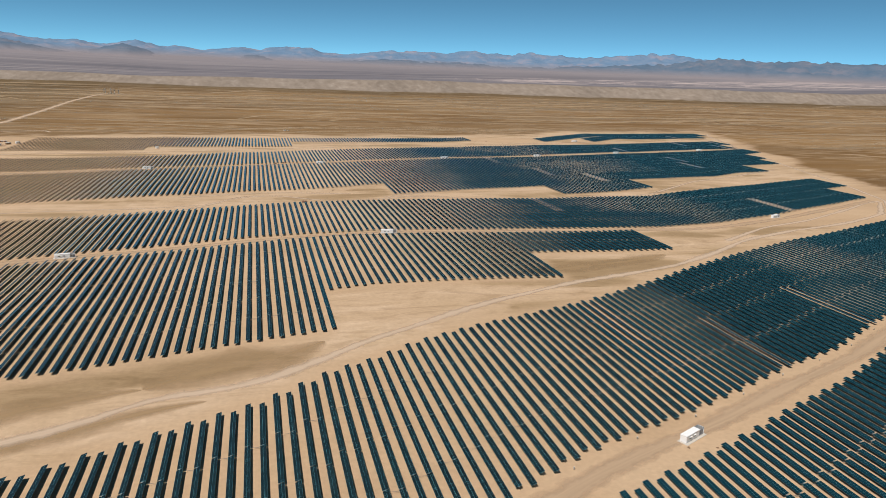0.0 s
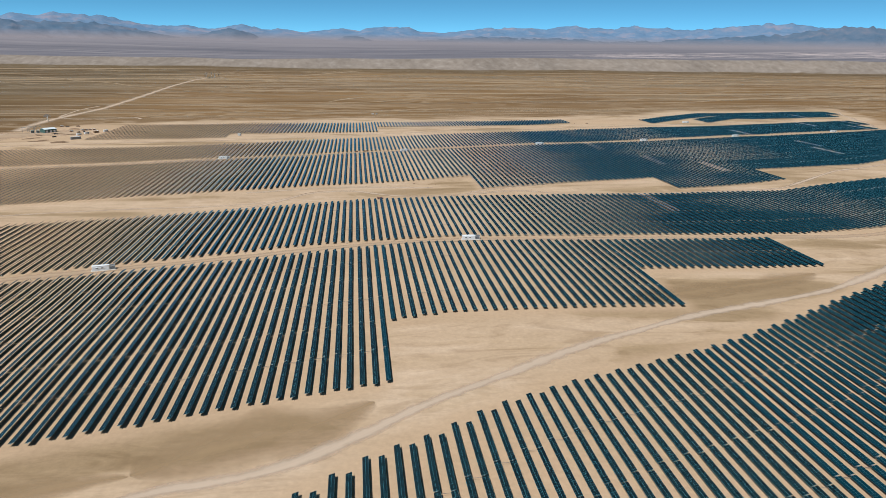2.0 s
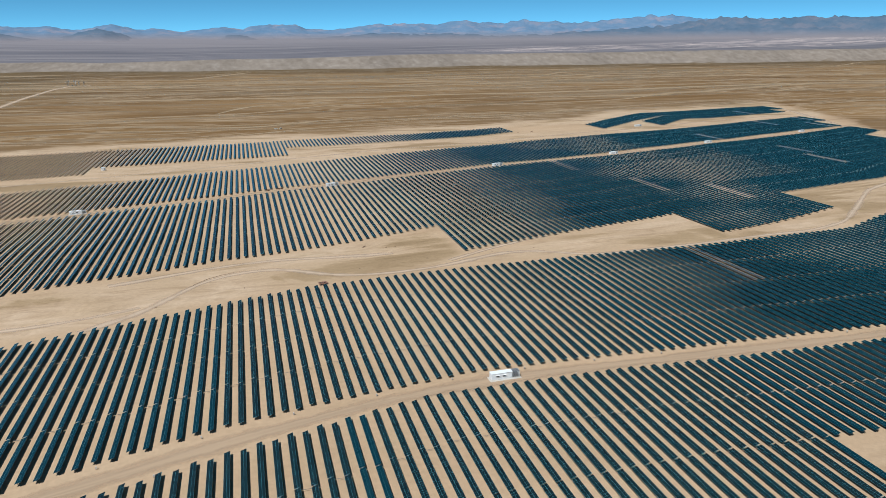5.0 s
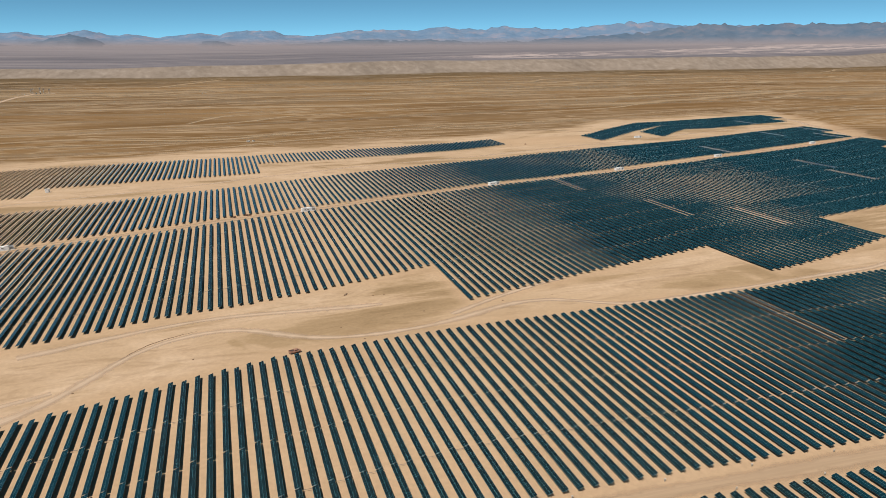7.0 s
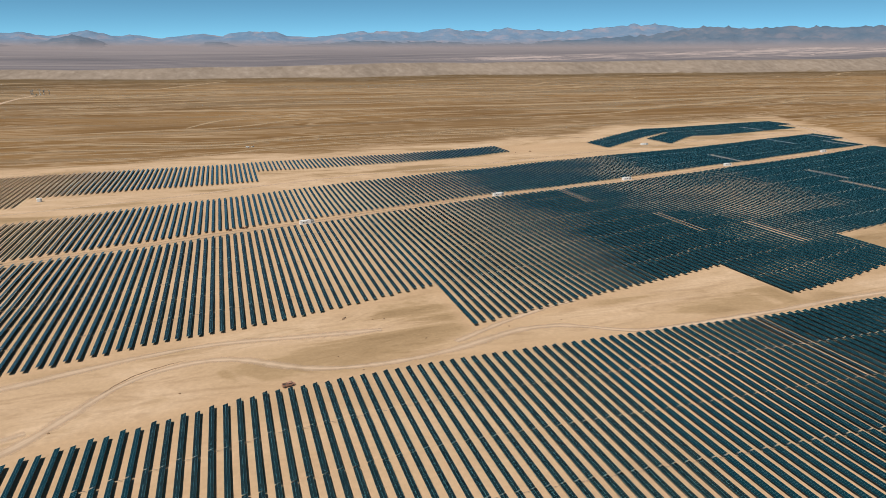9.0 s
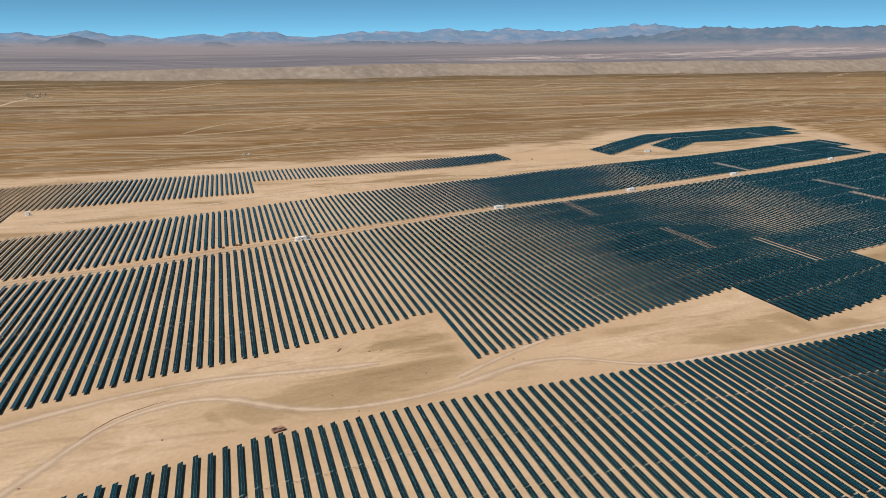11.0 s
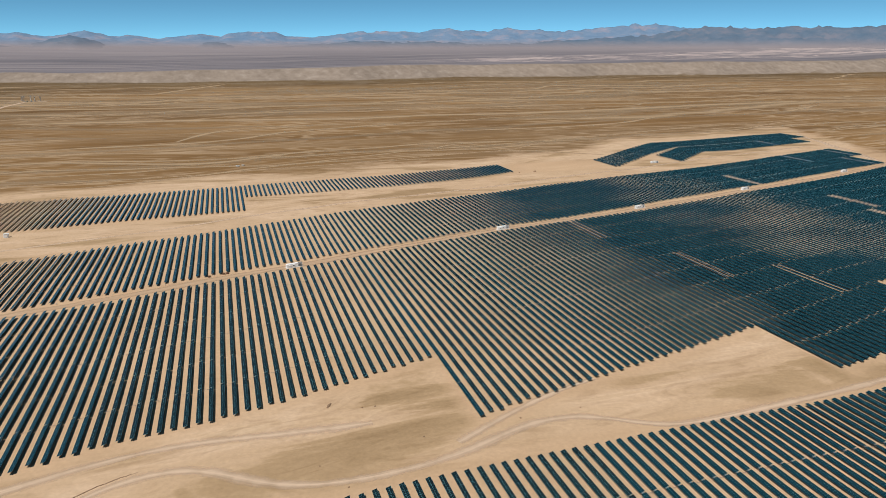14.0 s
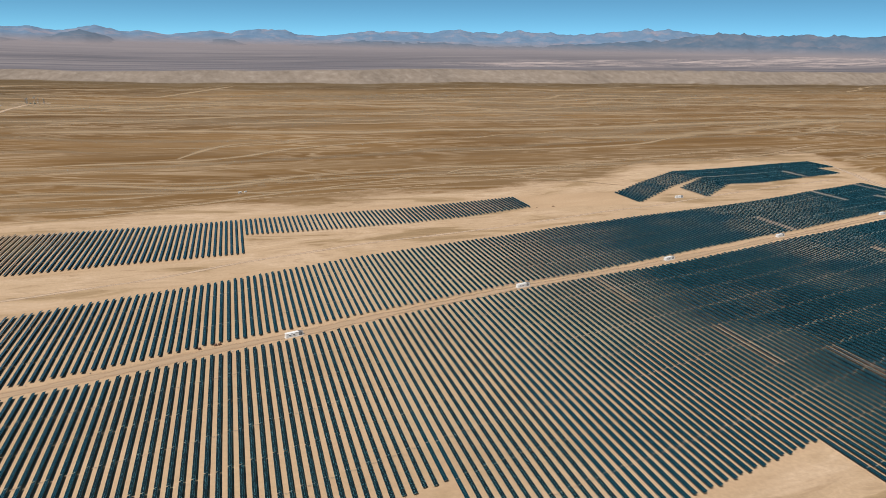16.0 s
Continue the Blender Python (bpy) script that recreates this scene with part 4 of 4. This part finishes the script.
def pickup(x, y, turn, mat, label):
    t = thing("pickup_truck", label, "truck", ground_at(x, y, turn), "parked trucks")
    part("body", boxes([(0, 0, 0.42, 2.5, 0.9, 0.34)], 0.06), mat, t)
    part("cab", boxes([(0.25, 0, 0.72, 1.0, 0.82, 0.32)], 0.08), mat, t)
    part("windscreen", boxes([(0.765, 0, 0.73, 0.03, 0.68, 0.2)]), M_DARK, t, "dark windscreen")
    part("rear_window", boxes([(-0.265, 0, 0.74, 0.03, 0.62, 0.17)]), M_DARK, t, "dark rear window")
    for v in (-0.415, 0.415):
        part("side_window", boxes([(0.26, v, 0.75, 0.72, 0.02, 0.17)]), M_DARK, t, "dark side windows")
        part("bed_side", boxes([(-0.75, 0.96 * v, 0.68, 0.9, 0.05, 0.2)]), mat, t)
    part("bed_floor", boxes([(-0.75, 0, 0.6, 0.84, 0.7, 0.03)]), M_DARK, t, "dark load bed")
    part("tailgate", boxes([(-1.21, 0, 0.68, 0.05, 0.85, 0.2)]), mat, t)
    part("bumper", boxes([(1.27, 0, 0.34, 0.08, 0.84, 0.12)], 0.02), M_GREY, t)
    for u in (-0.8, 0.8):
        for v in (-0.42, 0.42):
            part("wheel", rod((u, v - 0.07, 0.2), (u, v + 0.07, 0.2), 0.21, 12), M_DARK, t, "black tyre")


def heap(name, x, y, size, mat, label, category, seed=0.0):
    """A lumpy pile that rests on the ground."""
    bm = bmesh.new()
    bmesh.ops.create_icosphere(bm, subdivisions=3, radius=1.0)
    for v in bm.verts:
        n = 1 + 0.45 * noise.noise(v.co * 1.7 + Vector((seed, 0, 0))) + 0.2 * noise.noise(v.co * 4.5 + Vector((0, seed, 0)))
        v.co = Vector((v.co.x * size[0] * n, v.co.y * size[1] * n, max(-0.05, v.co.z * size[2] * n)))
    me = bpy.data.meshes.new(name)
    bm.to_mesh(me)
    bm.free()
    me.materials.append(mat)
    ob = new(name, me)
    ob.matrix_world = ground_at(x, y, seed)
    return tagged(ob, label, category)


def pylon(x, y, height, turn):
    t = thing("power_pylon", "pale grey lattice power pylon standing on desert gravel", "pylon", ground_at(x, y, turn), "far pylons")
    for sx in (-1, 1):
        for sy in (-1, 1):
            part("leg", rod((sx * height * 0.09, sy * height * 0.09, -0.2), (sx * 0.18, sy * 0.18, height), 0.12, 5), M_STEEL, t)
    for f in (0.15, 0.35, 0.55, 0.75):
        w = height * 0.09 * (1 - f) + 0.2
        for s in (-1, 1):
            part("brace", rod((-w, s * w, f * height), (w * 0.8, s * w * 0.8, (f + 0.17) * height), 0.07, 4), M_STEEL, t)
    for f, w in ((0.72, 2.6), (0.86, 2.1), (0.97, 1.4)):
        part("crossarm", boxes([(0, 0, f * height, w * 2, 0.22, 0.25)]), M_STEEL, t)


def crate(x, y, turn, label):
    t = thing("crate", label, "crate", ground_at(x, y, turn), "crates on the road")
    part("pallet", boxes([(0, v, 0.05, 0.9, 0.12, 0.1) for v in (-0.3, 0, 0.3)]), M_WOOD, t)
    part("box", boxes([(0, 0, 0.36, 0.85, 0.7, 0.5)], 0.02), M_RUST, t)
    part("strap", boxes([(0.2, 0, 0.365, 0.05, 0.72, 0.52)]), M_DARK, t)


for cx, cy, turn in ((41.6, 448.6, 0.4), (46.2, 450.5, 0.2), (47.4, 450.8, 0.5)):
    crate(cx, cy, turn, "brown wooden crate on a pallet beside the road")
site_hall(-169.5, 549.5, 0.95)
for k, (gx, gy) in enumerate(((-184.5, 549), (-180.5, 550.5), (-183, 555), (-178.5, 556))):
    gantry(gx, gy, 0.2 + 0.1 * k, 3.4, 3.2)
transformer(-178, 545)
transformer(-174.6, 545.4)
container(-137, 508.5, 0.75, (6.0, 1.5, 1.6), M_GREY, "long grey site container on bare sand")
container(-140.5, 538, 0.9, (3.0, 1.3, 1.3), M_WHITE, "white site cabin beside the far panel rows")
container(-143, 531, 0.9, (3.0, 1.3, 1.3), M_WHITE, "white site cabin beside the far panel rows")
container(-137, 546, 0.9, (3.4, 1.3, 1.3), M_WOOD, "brown site cabin beside the far panel rows")
container(-133, 553, 0.9, (3.0, 1.3, 1.3), M_WHITE, "white site cabin beside the far panel rows")
container(-38.2, 529.2, 0.3, (2.0, 1.4, 1.5), M_WHITE, "small white kiosk on sand beside the far panel strip")
container(57, 689, 0.1, (2.2, 1.2, 0.9), M_CONCRETE, "lone pale hut in the open desert")
container(60.5, 691, 0.5, (1.6, 1.1, 0.8), M_CONCRETE, "lone pale hut in the open desert")
for px, py, turn, mat, label in ((-160, 537, 0.4, M_DARK, "dark pickup parked in the site yard"), (-151, 560, 1.2, M_WHITE, "white pickup parked in the site yard"),
                                 (-146, 549, 2.0, M_DARK, "dark pickup parked in the site yard"), (-162, 583, 0.3, M_RUST, "brown pickup parked in the site yard"), (-154, 519, 0.9, M_DARK, "dark pickup parked in the site yard"), (-168.5, 580.6, 0.2, M_DARK, "dark pickup parked in the site yard"), (-148.5, 546, 1.1, M_RUST, "brown pickup parked in the site yard")):
    pickup(px, py, turn, mat, label)
heap("soil_mound", -140.5, 492, (4.6, 1.3, 0.9), M_SOIL, "dark heap of dug soil on sand", "soil heap", 0.3)
heap("soil_mound", -208, 503, (5.0, 2.0, 0.7), M_SOIL, "low brown heap of dug soil on sand", "soil heap", 1.3)
heap("soil_mound", -168, 530, (5.5, 1.2, 0.6), M_SOIL, "low brown heap of dug soil in the yard", "soil heap", 2.3)
heap("soil_mound", -158, 566, (4.0, 1.4, 0.6), M_SOIL, "low brown heap of dug soil in the yard", "soil heap", 3.1)
for cx, cy in ((-150, 558.4), (-148, 559.1), (-145.6, 560), (-143.1, 560.9), (-172.8, 581.7), (-155.3, 551.6)):
    container(cx, cy, 0.36, (2.0, 1.1, 0.9), M_RUST, "brown crate-like site box in the sandy yard")
for k, (hx, hy, l) in enumerate(((-167, 511, 3.2), (-164, 515, 4.2), (-154, 503, 3.0), (-156, 498.5, 5.0), (-160, 541, 4.0), (-150, 533, 3.4))):
    heap("soil_mound", hx, hy, (l, 0.9, 0.45), M_SOIL, "long low windrow of brown rubble in the yard", "soil heap", 0.25 + 0.01 * k)
heap("soil_mound", 67, 348.6, (1.1, 0.32, 0.2), M_SOIL, "small mound of dug soil on open sand", "soil heap", 4.2)
for k, (hx, hy, s) in enumerate(((73.6, 345.5, 0.28), (76.4, 345.2, 0.24), (83, 330, 0.22), (104, 331, 0.26), (118, 331.5, 0.2), (66, 318, 0.2), (30, 318, 0.24), (62, 326, 0.18),
                                 (108, 105, 0.2), (98.5, 85.6, 0.3), (103.4, 84.6, 0.25), (235, 613, 0.9), (224, 612, 0.5), (9, 309, 0.25))):
    heap("boulder", hx, hy, (s, s * 0.8, s * 0.7), M_SOIL, "small brown stone lying on sand", "stone", 5 + k)
pickup(50.4, 314.9, 0.30, M_DUSTY, "dusty brown pickup parked at a panel row end")
for k, (px, py, h) in enumerate(((-236, 1436, 9), (-227, 1440, 10), (-220, 1432, 8), (-240, 1444, 7), (-214, 1440, 7))):
    pylon(px, py, h, 0.3 * k)
pylon(-197.6, 620, 5.5, 0.4)
transformer(-230, 1430)
transformer(-224, 1429)
ribbon("pavement_1", [(-262, 1432), (-246, 1431), (-229, 1433), (-212, 1434), (-196, 1438)], 34, M_TRACK, "pale cleared pad at a far substation", step=4)
ribbon("pavement_2", [(-204, 512), (-190, 528), (-170, 540), (-150, 548), (-136, 556)], 44, M_ROAD, "trampled pale sand of a site yard", step=4)


def wash_bank():
    """A knee-high eroded step along the dry wash, as a crumbly lip of dark soil."""
    pts = [(15.0, 321.2), (17.6, 325.4), (20.4, 328.6), (23.8, 330.9), (27.5, 332.6), (30.5, 333.6)]
    verts, faces = [], []
    s = np.linspace(0, len(pts) - 1, 90)
    xs, ys = np.interp(s, range(len(pts)), [p[0] for p in pts]), np.interp(s, range(len(pts)), [p[1] for p in pts])
    for i, (x, y) in enumerate(zip(xs, ys)):
        j = 0.35 * noise.noise(Vector((i * 0.3, 0, 0)))
        h = (0.10 + 0.10 * noise.noise(Vector((i * 0.5, 3, 0)))) * math.sin(math.pi * i / 89)
        for off, up in ((0.0, -0.05), (0.12, h), (0.22, h * 0.9), (0.5, -0.05)):
            px, py = x - off * 0.5 + j, y + off * 0.9 + j
            verts.append((px, py, float(land(px, py)) + up))
    faces = [(i * 4 + k, (i + 1) * 4 + k, (i + 1) * 4 + k + 1, i * 4 + k + 1) for i in range(89) for k in range(3)]
    ob = mesh_object("wash_bank", verts, faces, [M_SOIL])
    tagged(ob, "crumbling brown bank along a dry wash", "bank", kind="structure")


wash_bank()
